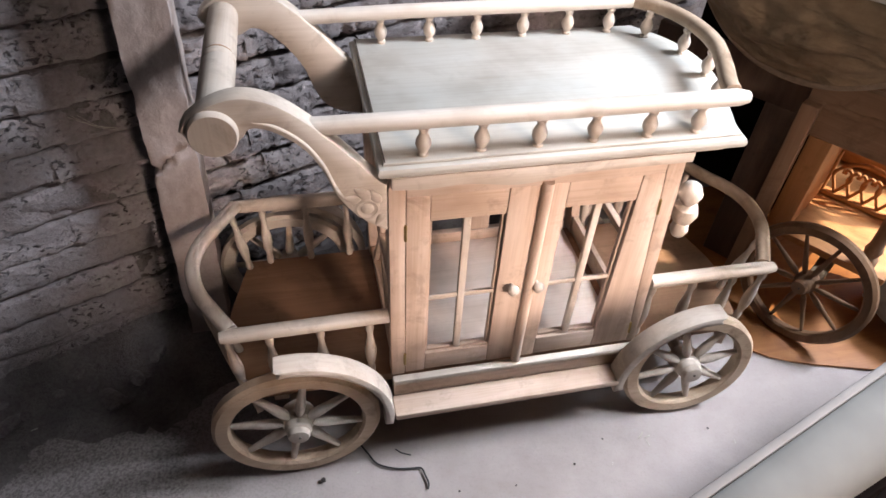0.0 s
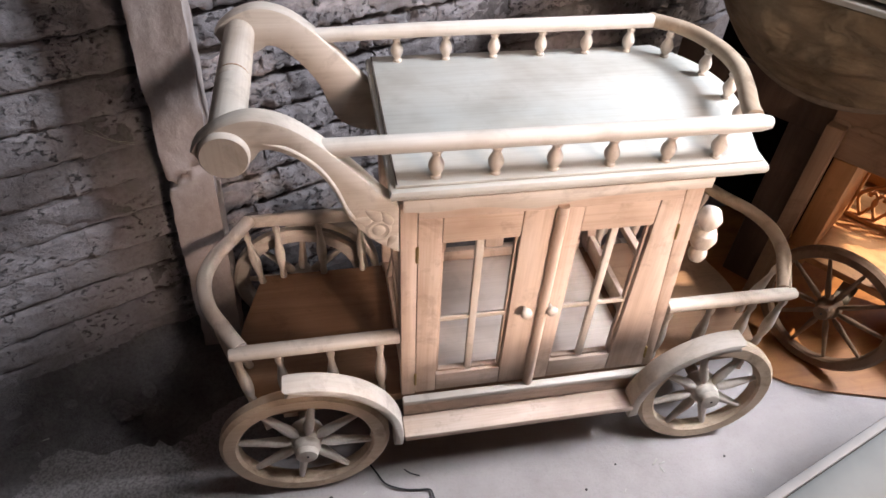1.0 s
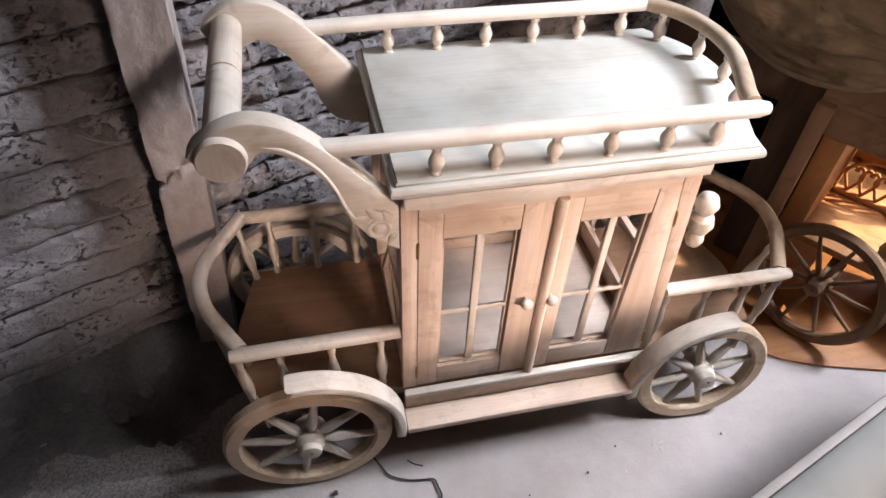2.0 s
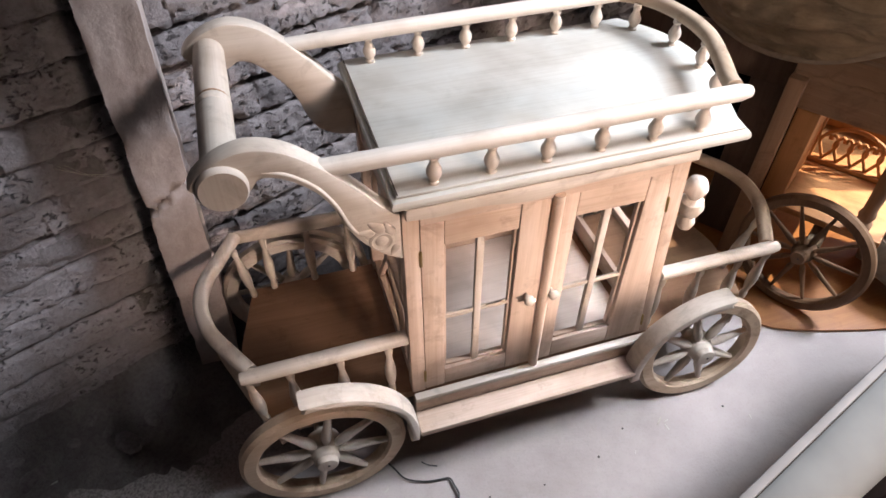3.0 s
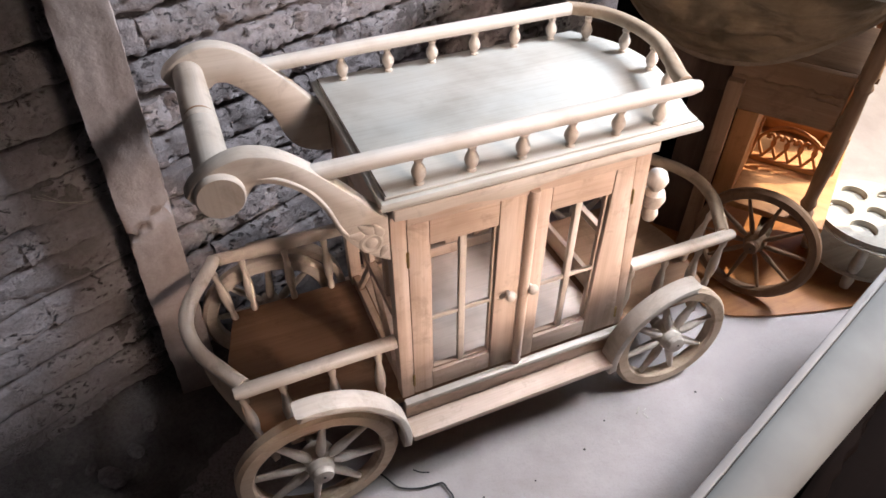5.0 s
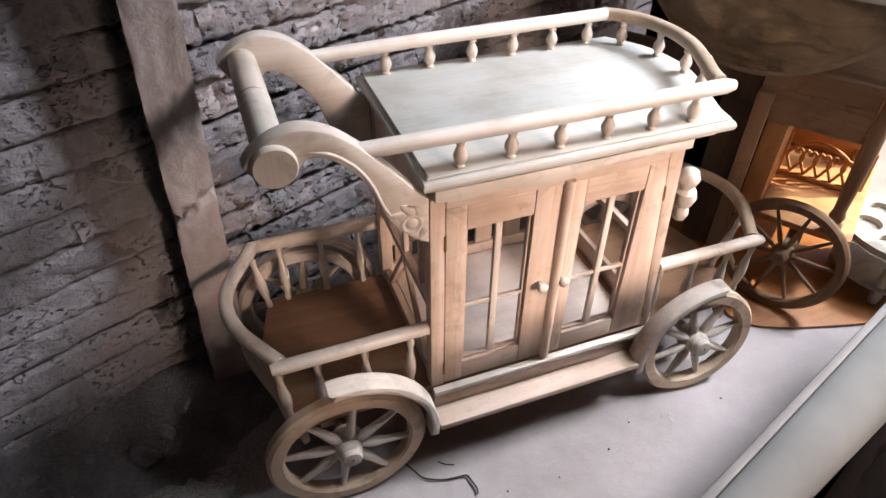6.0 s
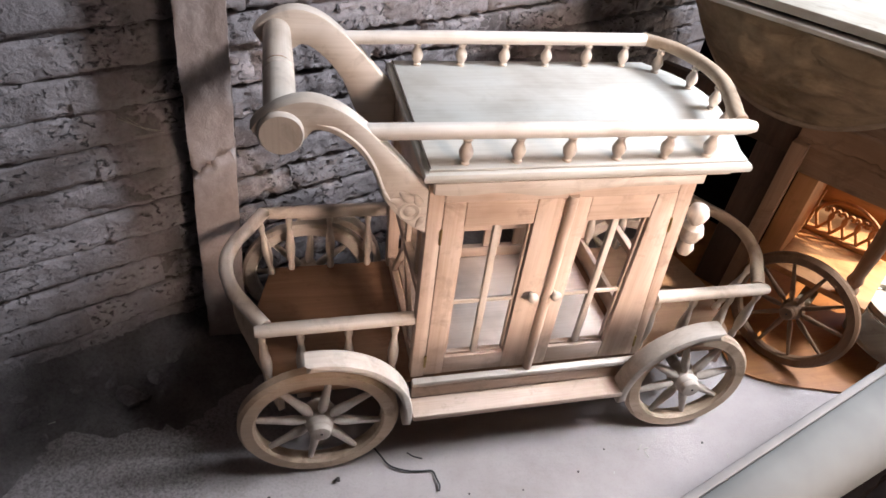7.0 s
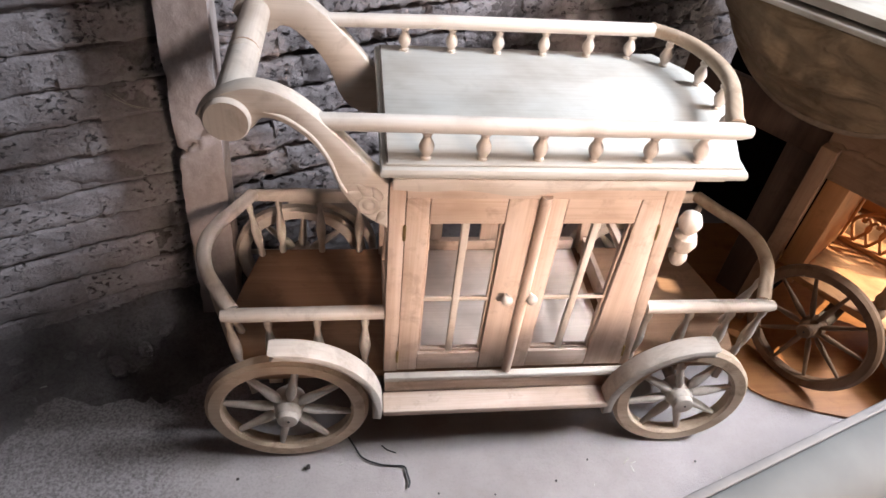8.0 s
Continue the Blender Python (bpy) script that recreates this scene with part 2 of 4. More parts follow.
def off_of(ob):
    while ob is not None:
        if "off" in ob.keys():
            return Vector(ob["off"])
        ob = ob.parent
    return Vector((0, 0, 0))


def finish(name, bm, material, smooth=True):
    bmesh.ops.recalc_face_normals(bm, faces=bm.faces)
    me = bpy.data.meshes.new(name)
    bm.to_mesh(me)
    bm.free()
    me.materials.append(material)
    if smooth:
        me.shade_smooth()
        me.set_sharp_from_angle(angle=radians(38))
    return me


def part(name, bm, material, parent, label=""):
    """One mesh under a thing or under a part; the shape is given in the thing's own frame."""
    bmesh.ops.translate(bm, verts=bm.verts, vec=-off_of(parent))
    ob = new(name, finish(name, bm, material))
    ob.parent = parent
    return tagged(ob, label)


def placed(name, me, parent, m, label=""):
    """A part on a shared mesh, at the pose m in the thing's own frame."""
    ob = new(name, me)
    ob.parent = parent
    ob.matrix_basis = Matrix.Translation(-off_of(parent)) @ m
    return tagged(ob, label)


def solo(name, bm, material, label="", category="", group="", kind=""):
    return tagged(new(name, finish(name, bm, material)), label, category, group, kind)


def box(x0, x1, y0, y1, z0, z1, r=0.002, bm=None, m=None, seg=2):
    out = bm or bmesh.new()
    t = bmesh.new()
    bmesh.ops.create_cube(t, size=1)
    bmesh.ops.scale(t, verts=t.verts, vec=(x1 - x0, y1 - y0, z1 - z0))
    r = min(r, 0.45 * min(x1 - x0, y1 - y0, z1 - z0))
    if r > 0:
        bmesh.ops.bevel(t, geom=t.edges[:], offset=r, segments=seg, affect="EDGES", profile=0.5)
    bmesh.ops.translate(t, verts=t.verts, vec=((x0 + x1) / 2, (y0 + y1) / 2, (z0 + z1) / 2))
    if m is not None:
        bmesh.ops.transform(t, matrix=m, verts=t.verts)
    return join(out, t)


def join(out, t):
    me = bpy.data.meshes.new("tmp")
    t.to_mesh(me)
    t.free()
    out.from_mesh(me)
    bpy.data.meshes.remove(me)
    return out


def lathe(profile, seg=16, m=None, bm=None):
    """Turned about z: profile of (radius, z), closed at both ends."""
    t = bmesh.new()
    rings = [[t.verts.new((r * math.cos(a), r * math.sin(a), z)) for a in (2 * math.pi * i / seg for i in range(seg))] for r, z in profile]
    for a, b in zip(rings, rings[1:]):
        for i in range(seg):
            t.faces.new((a[i], a[(i + 1) % seg], b[(i + 1) % seg], b[i]))
    t.faces.new(rings[0][::-1])
    t.faces.new(rings[-1])
    if m is not None:
        bmesh.ops.transform(t, matrix=m, verts=t.verts)
    return t if bm is None else join(bm, t)


def prism(outline, y0, y1, r=0.003, plane="xz"):
    """A flat piece cut to an outline in the x-z (or x-y) plane, with eased edges."""
    t = bmesh.new()
    put = (lambda a, b, c: (a, c, b)) if plane == "xz" else (lambda a, b, c: (a, b, c))
    lo = [t.verts.new(put(a, b, y0)) for a, b in outline]
    hi = [t.verts.new(put(a, b, y1)) for a, b in outline]
    f0, f1 = t.faces.new(lo[::-1]), t.faces.new(hi)
    n = len(outline)
    for i in range(n):
        t.faces.new((lo[i], lo[(i + 1) % n], hi[(i + 1) % n], hi[i]))
    bmesh.ops.recalc_face_normals(t, faces=t.faces)
    if r > 0:
        rim = list({e for f in (f0, f1) for e in f.edges})
        bmesh.ops.bevel(t, geom=rim, offset=r, segments=2, affect="EDGES", profile=0.5)
    return t


def smooth_path(pts, n=8, closed=False):
    """Catmull-Rom through the points."""
    P = [Vector(p) for p in pts]
    out = []
    last = len(P) if closed else len(P) - 1
    for i in range(last):
        if closed:
            a, b, c, d = P[i - 1], P[i], P[(i + 1) % len(P)], P[(i + 2) % len(P)]
        else:
            b, c = P[i], P[i + 1]
            a = P[i - 1] if i else 2 * b - c
            d = P[i + 2] if i + 2 < len(P) else 2 * c - b
        for k in range(n):
            t = k / n
            out.append(0.5 * (2 * b + (c - a) * t + (2 * a - 5 * b + 4 * c - d) * t * t + (3 * b - a - 3 * c + d) * t ** 3))
    if not closed:
        out.append(P[-1])
    return out


def sweep(path, section, up=(0, 0, 1), scales=None, bm=None):
    """A section (list of sideways, up) carried along a path, with closed ends."""
    t = bmesh.new()
    path = [Vector(p) for p in path]
    rings = []
    for i, p in enumerate(path):
        way = (path[min(i + 1, len(path) - 1)] - path[max(i - 1, 0)]).normalized()
        side = way.cross(Vector(up)).normalized()
        top = side.cross(way).normalized()
        s = scales[i] if scales else 1.0
        rings.append([t.verts.new(p + side * a * s + top * b * s) for a, b in section])
    n = len(section)
    for a, b in zip(rings, rings[1:]):
        for i in range(n):
            t.faces.new((a[i], a[(i + 1) % n], b[(i + 1) % n], b[i]))
    t.faces.new(rings[0][::-1])
    t.faces.new(rings[-1])
    return t if bm is None else join(bm, t)


def oval(rx, ry, n=14, power=2.6):
    """A rounded section, squarer for a higher power."""
    out = []
    for i in range(n):
        a = 2 * math.pi * i / n
        c, s = math.cos(a), math.sin(a)
        out.append((rx * math.copysign(abs(c) ** (2 / power), c), ry * math.copysign(abs(s) ** (2 / power), s)))
    return out


TO_Y = Matrix.Rotation(radians(90), 4, "X")   # turns a lathe's z axis towards -y

# ---- the setting ----
WALL_TURN = 22.8
COURSE = 0.0835
wall_m = pose(0, 1.555, 0, 0, 0, WALL_TURN)   # along x: along the wall; y: into it


def brick_wall():
    random.seed(3)
    t = bmesh.new()
    s0, s1, z1, step = -1.35, 1.9, 1.32, 0.0085
    nx, nz = int((s1 - s0) / step), int(z1 / step)
    rows = []
    for j in range(nz + 1):
        row = []
        for i in range(nx + 1):
            s, z = s0 + i * step, j * step
            rough = noise.fractal(Vector((s * 7, 0.3, z * 9)), 0.9, 2.1, 4)
            bed = abs(((z - 0.055 + COURSE / 2 + 0.003 * math.sin(s * 9)) / COURSE + 0.5) % 1.0 - 0.5) * COURSE
            open_joint = max(0.0, 1 - (bed / 0.009) ** 2) * min(1.0, max(0.0, 0.75 + 1.6 * noise.noise(Vector((s * 5, 9.0, z * 11)))))
            smear = max(0.0, noise.noise(Vector((s * 4.2 + 3, 2.0, z * 9.5))) - 0.12) * (1.3 if s > -0.3 else 1.0)
            broken = 0.005 + 0.006 * min(1.0, max(0.0, (s + 0.30) * 6))
            gape = 0.022 + 0.030 * min(1.0, max(0.0, (s + 0.34) * 6))
            d = 0.008 + broken - 0.006 * rough - 0.034 * smear - 0.005 * noise.noise(Vector((s * 48, 5.0, z * 48))) + gape * open_joint
            row.append(t.verts.new((s, max(-0.014, min(0.066, d)), z)))
        rows.append(row)
    for a, b in zip(rows, rows[1:]):
        for i in range(nx):
            t.faces.new((a[i], a[i + 1], b[i + 1], b[i]))
    box(s0, s1, 0.070, 0.14, 0.0, z1, 0, t)
    wall = solo("wall_back", t, MORTAR, "old brick wall with crumbling dark mortar joints", "wall", "", "structure")
    wall.matrix_world = wall_m
    # the unseen wall above and beyond, added dark, where only its shade matters
    t = box(-3.2, s0 - 0.002, 0.0, 0.14, 0, 3.6, 0)
    box(s1 + 0.002, 4.6, 0.0, 0.14, 0, 3.6, 0, t)
    box(s0, s1, 0.0, 0.14, z1 + 0.002, 3.6, 0, t)
    rest = solo("wall_back_upper", t, SHELL_DARK, "added dark wall out of view above the bricks", "wall", "", "structure")
    rest.matrix_world = wall_m
    return wall


def brick_mesh(seed, length, height, worn=1.0):
    """A weathered brick face: lumpy, its lower edge proud, its arrises crumbled."""
    rnd = random.Random(seed)
    t = bmesh.new()
    nx, nz, depth = (22 if length > 0.15 else 11), 9, 0.045
    ox = rnd.uniform(0, 90)
    grid = []
    for j in range(nz + 1):
        row = []
        for i in range(nx + 1):
            x, z = length * (i / nx - 0.5), height * (j / nz - 0.5)
            lump = noise.fractal(Vector((x * 20 + ox, 0.0, z * 34)), 0.8, 2.1, 4)
            chip_ = max(0.0, noise.noise(Vector((x * 30 + ox, 7.0, z * 20))) - 0.15)
            pock = max(0.0, noise.noise(Vector((x * 75 + ox, 4.0, z * 75))) - 0.22) * max(0.0, noise.noise(Vector((x * 17 + ox, 8.0, z * 17))) + 0.15)
            y = -0.005 * lump * worn + 0.012 * chip_ * worn ** 2 + 0.003 * (j / nz) + 0.06 * pock * worn ** 2
            if j in (0, nz):
                z += 0.006 * worn * noise.noise(Vector((x * 26 + ox, 3.0, j)))
                y += 0.005 + 0.012 * chip_ * worn
            row.append(t.verts.new((x, y, z)))
        grid.append(row)
    for j in range(nz):
        for i in range(nx):
            t.faces.new((grid[j][i], grid[j][i + 1], grid[j + 1][i + 1], grid[j + 1][i]))
    rim = grid[0] + [r[-1] for r in grid[1:]] + grid[-1][-2::-1] + [r[0] for r in grid[-2:0:-1]]
    back = [t.verts.new((v.co.x, depth, v.co.z)) for v in rim]
    n = len(rim)
    for i in range(n):
        t.faces.new((rim[i], back[i], back[(i + 1) % n], rim[(i + 1) % n]))
    me = finish("brick", t, BRICK, False)
    me.shade_smooth()
    me.set_sharp_from_angle(angle=radians(60))
    return me


def lay_bricks(wall):
    rnd = random.Random(11)
    full = [brick_mesh(20 + k, 0.230, 0.0775, 0.8) for k in range(14)]
    crumbled = [brick_mesh(80 + k, 0.228, 0.0685, 1.5) for k in range(12)]
    half = [brick_mesh(50 + k, 0.110, 0.0730, 1.0) for k in range(4)]
    for row in range(14):
        s = -1.0 - rnd.uniform(0.0, 0.2)
        lean = rnd.uniform(-1.4, 0.6)
        while s < 1.5:
            is_half = rnd.random() < 0.16
            length = 0.108 if is_half else 0.228
            me = rnd.choice(half if is_half else crumbled if s > -0.40 else full)
            z = 0.055 + row * COURSE + 0.003 * math.sin(s * 5 + row * 1.7) + rnd.uniform(-0.0015, 0.0015)
            ob = new("brick", me)
            ob.parent = wall
            ob.matrix_basis = pose(s + length / 2, rnd.uniform(-0.004, 0.003), z, lean + rnd.uniform(-1, 1), rnd.uniform(-0.7, 0.7), rnd.uniform(-0.7, 0.7))
            s += length + rnd.choice((-0.0005, 0.0, 0.0005, 0.001))


wall_back = brick_wall()


def floor():
    t = bmesh.new()
    x0, x1, y0, y1, step = -3.0, 3.3, -2.6, 3.4, 0.05
    nx, ny = int((x1 - x0) / step), int((y1 - y0) / step)
    rows = []
    for j in range(ny + 1):
        row = []
        for i in range(nx + 1):
            x, y = x0 + i * step, y0 + j * step
            z = -0.004 + 0.0035 * noise.fractal(Vector((x * 2.5, y * 2.5, 0)), 1.0, 2.0, 3)
            row.append(t.verts.new((x, y, min(z, 0.0))))
        rows.append(row)
    for a, b in zip(rows, rows[1:]):
        for i in range(nx):
            t.faces.new((a[i], a[i + 1], b[i + 1], b[i]))
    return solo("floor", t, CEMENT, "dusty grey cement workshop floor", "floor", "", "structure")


floor()


def dirt():
    """Loose earth and crumbled mortar heaped thinly along the foot of the bricks."""
    t = bmesh.new()
    s0, s1, deep, step = -1.25, 0.75, 0.46, 0.02
    nx, ny = int((s1 - s0) / step), int(deep / step)
    rows = []
    for j in range(ny + 1):
        row = []
        for i in range(nx + 1):
            s, d = s0 + i * step, j * step
            lump = noise.fractal(Vector((s * 6, d * 6, 4.0)), 0.9, 2.0, 4)
            fine_ = noise.noise(Vector((s * 40, d * 40, 1.0)))
            z = 0.045 * math.exp(-d / 0.06) + 0.013 * (1 - (d / (0.26 + 0.16 * noise.noise(Vector((s * 3.1, 2.0, 0.5))))) ** 2) + 0.004 * lump * (1 + 3.0 * math.exp(-d / 0.12)) + 0.003 * fine_
            if i == nx or j == ny:
                z = -0.02
            row.append(t.verts.new((s, -d + 0.01, max(-0.02, z))))
        rows.append(row)
    for a, b in zip(rows, rows[1:]):
        for i in range(nx):
            t.faces.new((a[i], a[i + 1], b[i + 1], b[i]))
    heap = solo("dirt", t, DIRT, "dark grey dirt and crumbled mortar along the wall's foot", "dirt", "", "stuff")
    heap.matrix_world = wall_m


dirt()


def shell():
    # added right wall; doorway below and high opening above are cut to shape light
    t = bmesh.new()
    for y0, y1, z0, z1 in ((-2.6, 0.565, 0, 3.6), (0.565, 0.62, 0, 1.84), (0.62, 0.665, 1.5, 1.84), (0.565, 0.665, 2.0, 2.3), (0.665, 2.15, 1.5, 2.3), (0.565, 1.24, 3.1, 3.6), (1.24, 2.15, 2.3, 3.6), (2.15, 3.3, 0, 3.6)):
        box(2.8, 2.92, y0, y1, z0, z1, 0, t)
    solo("wall_right", t, SHELL_DARK, "added wall whose doorway, high opening and small hole shape the daylight", "wall", "", "structure")
    solo("wall_left", box(-3.1, -3.0, -2.2, 1.2, 0, 3.6, 0), SHELL_DARK, "added dark wall out of view that keeps bounce light low", "wall", "", "structure")
    t = bmesh.new()
    for x0, x1, z0, z1 in ((-3.1, 1.4, 0, 3.6), (2.2, 2.92, 0, 3.6), (1.4, 2.2, 0, 1.25), (1.4, 2.2, 2.15, 3.6)):
        box(x0, x1, -2.3, -2.2, z0, z1, 0, t)
    solo("wall_front", t, SHELL_DARK, "added dark wall out of view with an opening for the front fill", "wall", "", "structure")
    t = bmesh.new()
    for x0, x1, y0, y1 in ((-3.1, 2.0, -2.7, 3.9), (2.7, 4.4, -2.7, 3.9), (2.0, 2.7, -2.7, -0.1), (2.0, 2.7, 0.6, 3.9)):
        box(x0, x1, y0, y1, 3.6, 3.7, 0, t)
    box(2.7, 2.8, -0.9, 0.9, 3.7, 4.5, 0, t)   # added upstand, blocks the sun over the roof opening
    solo("ceiling", t, SHELL_DARK, "added dark ceiling out of view, its eaves block the sun", "ceiling", "", "structure")
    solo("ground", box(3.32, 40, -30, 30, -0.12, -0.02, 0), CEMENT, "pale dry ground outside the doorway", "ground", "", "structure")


shell()


def column():
    t = bmesh.new()
    nz, ring = 230, []
    side = [(-0.05 + 0.1 * i / 14, 0.0) for i in range(14)] + [(0.05, 0.13 * i / 8) for i in range(8)] + [(0.05 - 0.1 * i / 4, 0.13) for i in range(4)] + [(-0.05, 0.13 - 0.13 * i / 8) for i in range(8)]
    for k in range(nz + 1):
        z = 1.7 * k / nz
        row = []
        for x, y in side:
            big = noise.fractal(Vector((x * 14, y * 14, z * 6)), 0.9, 2.0, 3)
            f = noise.fractal(Vector((x * 45, y * 45, z * 45)), 0.8, 2.0, 3)
            q = 0.003 * big + 0.0012 * f
            line = abs(z - 0.580 - 0.55 * x - 0.016 * noise.noise(Vector((x * 40, 0, 3))))
            q -= 0.020 * max(0.0, 1 - line / 0.018) * (0.5 + 1.6 * max(0.0, f))
            if abs(x) > 0.045 and y < 0.02:
                q -= 0.006 * max(0.0, noise.noise(Vector((x * 9, 0, z * 17))))
            s = Vector((x, y - 0.065)).normalized()
            row.append(t.verts.new((x + s.x * q * 1.4, y + s.y * q, z)))
        ring.append(row)
    n = len(side)
    for a, b in zip(ring, ring[1:]):
        for i in range(n):
            t.faces.new((a[i], a[(i + 1) % n], b[(i + 1) % n], b[i]))
    t.faces.new(ring[0][::-1])
    t.faces.new(ring[-1])
    ob = solo("plaster_column", t, PLASTER, "slim rough plastered column, chipped, beside the brick wall", "column", "", "structure")
    ob.matrix_world = pose(-0.226, 1.353, -0.01, 0, 2.9, 4) @ Matrix.Diagonal((0.97, 1, 1, 1))
    return ob


column()

# ---- the trolley ----
CART_Y0, CART_Y1 = 0.970, 1.380       # front and back faces of the cabinet
MID_Y = (CART_Y0 + CART_Y1) / 2
BED = 0.235                           # top of the bed that carries cabinet and balconies
cart = thing("tea_trolley", Matrix(), "bare unvarnished wooden tea trolley shaped like an old carriage", "trolley", "", (0.478, MID_Y, 0))


def wheel_parts(parent, cx, cy, cz, radius, mats, spokes=8, turn=0.0, side=1, rim_w=0.037, thick=0.034, m=None, slim=1.0):
    """A spoked wheel under parent: side=1 faces -y, side=-1 faces +y."""
    base = m or Matrix.Translation((cx, cy, cz))
    base = base @ (Matrix() if side == 1 else Matrix.Rotation(math.pi, 4, "Z"))
    wood_rim, wood_spoke = mats
    inner = radius - rim_w
    # rim, turned about the axle
    sec = [(inner, 0.006), (inner + 0.005, 0.0), (radius - 0.008, 0.0), (radius, 0.008), (radius, thick - 0.008), (radius - 0.008, thick), (inner + 0.005, thick), (inner, thick - 0.006)]
    t = bmesh.new()
    seg = 44
    rings = []
    for i in range(seg):
        a = 2 * math.pi * i / seg
        wob = 1 + 0.006 * math.sin(3 * a + cx * 9)
        rings.append([t.verts.new((r * wob * math.cos(a), y, r * wob * math.sin(a))) for r, y in sec])
    for i in range(seg):
        p, q = rings[i], rings[(i + 1) % seg]
        for k in range(len(sec)):
            t.faces.new((p[k], q[k], q[(k + 1) % len(sec)], p[(k + 1) % len(sec)]))
    bmesh.ops.transform(t, matrix=base, verts=t.verts)
    wheel = part("wheel", t, wood_rim, parent)
    prof = [(0.0165, 0.0), (0.021, 0.001), (0.0235, 0.006), (0.0235, 0.013), (0.027, 0.016), (0.0285, 0.022), (0.0285, 0.030), (0.034, 0.036), (0.0365, 0.044), (0.0365, 0.062), (0.032, 0.072)]
    prof = [(r * (0.5 + 0.5 * slim), z) for r, z in prof]
    hub_m = base @ Matrix.Translation((0, -0.022, 0)) @ Matrix.Rotation(radians(-90), 4, "X")
    part("hub", lathe(prof, 22, hub_m), wood_spoke, wheel)
    part("axle_pin", lathe([(0.0025, 0.0), (0.0028, 0.002), (0.0028, 0.01)], 8, hub_m @ Matrix.Translation((0.002, -0.001, -0.0015))), IRON, wheel, "small dark axle pin")
    sp = [(0.0068, 0.030), (0.0110, 0.045), (0.0114, 0.060), (0.0092, 0.085), (0.0072, inner - 0.012), (0.0058, inner + 0.004)]
    sp = [(r * slim, z) for r, z in sp]
    for k in range(spokes):
        a = turn + 2 * math.pi * k / spokes
        sm = base @ Matrix.Translation((0, 0.016, 0)) @ Matrix.Rotation(-a, 4, "Y") @ Matrix.Rotation(radians(90), 4, "Y")
        part("spoke", lathe(sp, 10, sm), wood_spoke, wheel)
    return wheel


for cx, cy, radius, lean, yaw, turn in ((0.0, 0.914, 0.173, 0, 0, -10), (0.907, 0.920, 0.159, -5.5, -3.5, 14)):
    wheel_parts(cart, cx, cy, radius, radius, (RIM_X, WOOD_Z), 8, radians(turn), m=pose(cx, cy, radius, lean, 0, yaw))
    wheel_parts(cart, cx, 2 * MID_Y - cy, radius, radius, (WOOD_X, WOOD_Z), 8, radians(5), -1)
    part("axle", lathe([(0.014, 0.970), (0.014, 1.380)], 12, Matrix.Translation((cx, 0, radius)) @ Matrix.Rotation(radians(-90), 4, "X")), WOOD_Y, cart)


def fender(cx, sign, y0, y1, zc, r0, r1):
    """A thick sawn arch over a wheel, running down to the running board. sign: 1 when the board lies to its +x side."""
    a0, a1, n = 97, -9, 26
    out = []
    for r, rng in ((r1, range(n + 1)), (r0, range(n, -1, -1))):
        for i in rng:
            a = radians(a0 + (a1 - a0) * i / n)
            out.append((cx + sign * r * math.cos(a), zc + r * math.sin(a)))
    # a nick in the free end
    out.append((cx + sign * (r0 + 0.012) * math.cos(radians(a0 - 3)), zc + (r0 + 0.012) * math.sin(radians(a0 - 3))))
    return prism(out, y0, y1, 0.005)


for cx, sign, zc, r0, r1 in ((0.0, 1, 0.180, 0.183, 0.2025), (0.905, -1, 0.164, 0.170, 0.193)):
    part("mudguard", fender(cx, sign, 0.904, 0.950, zc, r0, r1), WOOD_X, cart)
    part("mudguard", fender(cx, sign, 2 * MID_Y - 0.950, 2 * MID_Y - 0.904, zc, r0, r1), WOOD_X, cart)


def bed_outline(y0, y1):
    """Outline of the bed: straight front and back, bowed ends."""
    left = smooth_path([(-0.095, y0, 0), (-0.120, y0 + 0.10, 0), (-0.138, MID_Y, 0), (-0.120, y1 - 0.10, 0), (-0.095, y1, 0)], 5)
    right = [Vector((0.945 - p.x, p.y, 0)) for p in left]
    return [(p.x, p.y) for p in left][::-1] + [(p.x, p.y) for p in right]


X_IN0, X_IN1 = 0.236, 0.733
part("bed", prism(bed_outline(CART_Y0 + 0.006, CART_Y1 - 0.006), BED - 0.024, BED, 0.004, "xy"), BED_X, cart, "wide wooden bed boards, the balconies' shade put into their brown")
part("cabinet_floor", box(X_IN0, X_IN1, CART_Y0 + 0.024, CART_Y1 - 0.012, BED + 0.001, BED + 0.007, 0.001), INNER_X, cart, "pale board on the cabinet's floor")
for y0, y1 in ((CART_Y0 - 0.010, CART_Y0 + 0.012), (CART_Y1 - 0.012, CART_Y1 + 0.010)):
    part("side_beam", box(0.208, 0.755, y0, y1, 0.150, BED - 0.026, 0.002), ROSE_X, cart)
for x0 in (-0.03, 0.24, 0.69, 0.92):
    part("cross_beam", box(x0 - 0.015, x0 + 0.015, CART_Y0 + 0.014, CART_Y1 - 0.014, 0.186, BED - 0.026, 0.002), ROSE_Y, cart)
part("sill", box(0.206, 0.764, 0.950, CART_Y0 - 0.002, BED - 0.014, BED + 0.002, 0.004), WOOD_X, cart)
for y0, y1 in ((0.904, CART_Y0 - 0.012), (CART_Y1 + 0.012, 2 * MID_Y - 0.904)):
    part("running_board", box(0.204, 0.722, y0, y1, 0.160, 0.178, 0.004), ROSE_X, cart)

# cabinet: posts, doors, open sides and back; its right side leans in towards the roof
X0, X1, TOP = 0.205, 0.764, 0.752


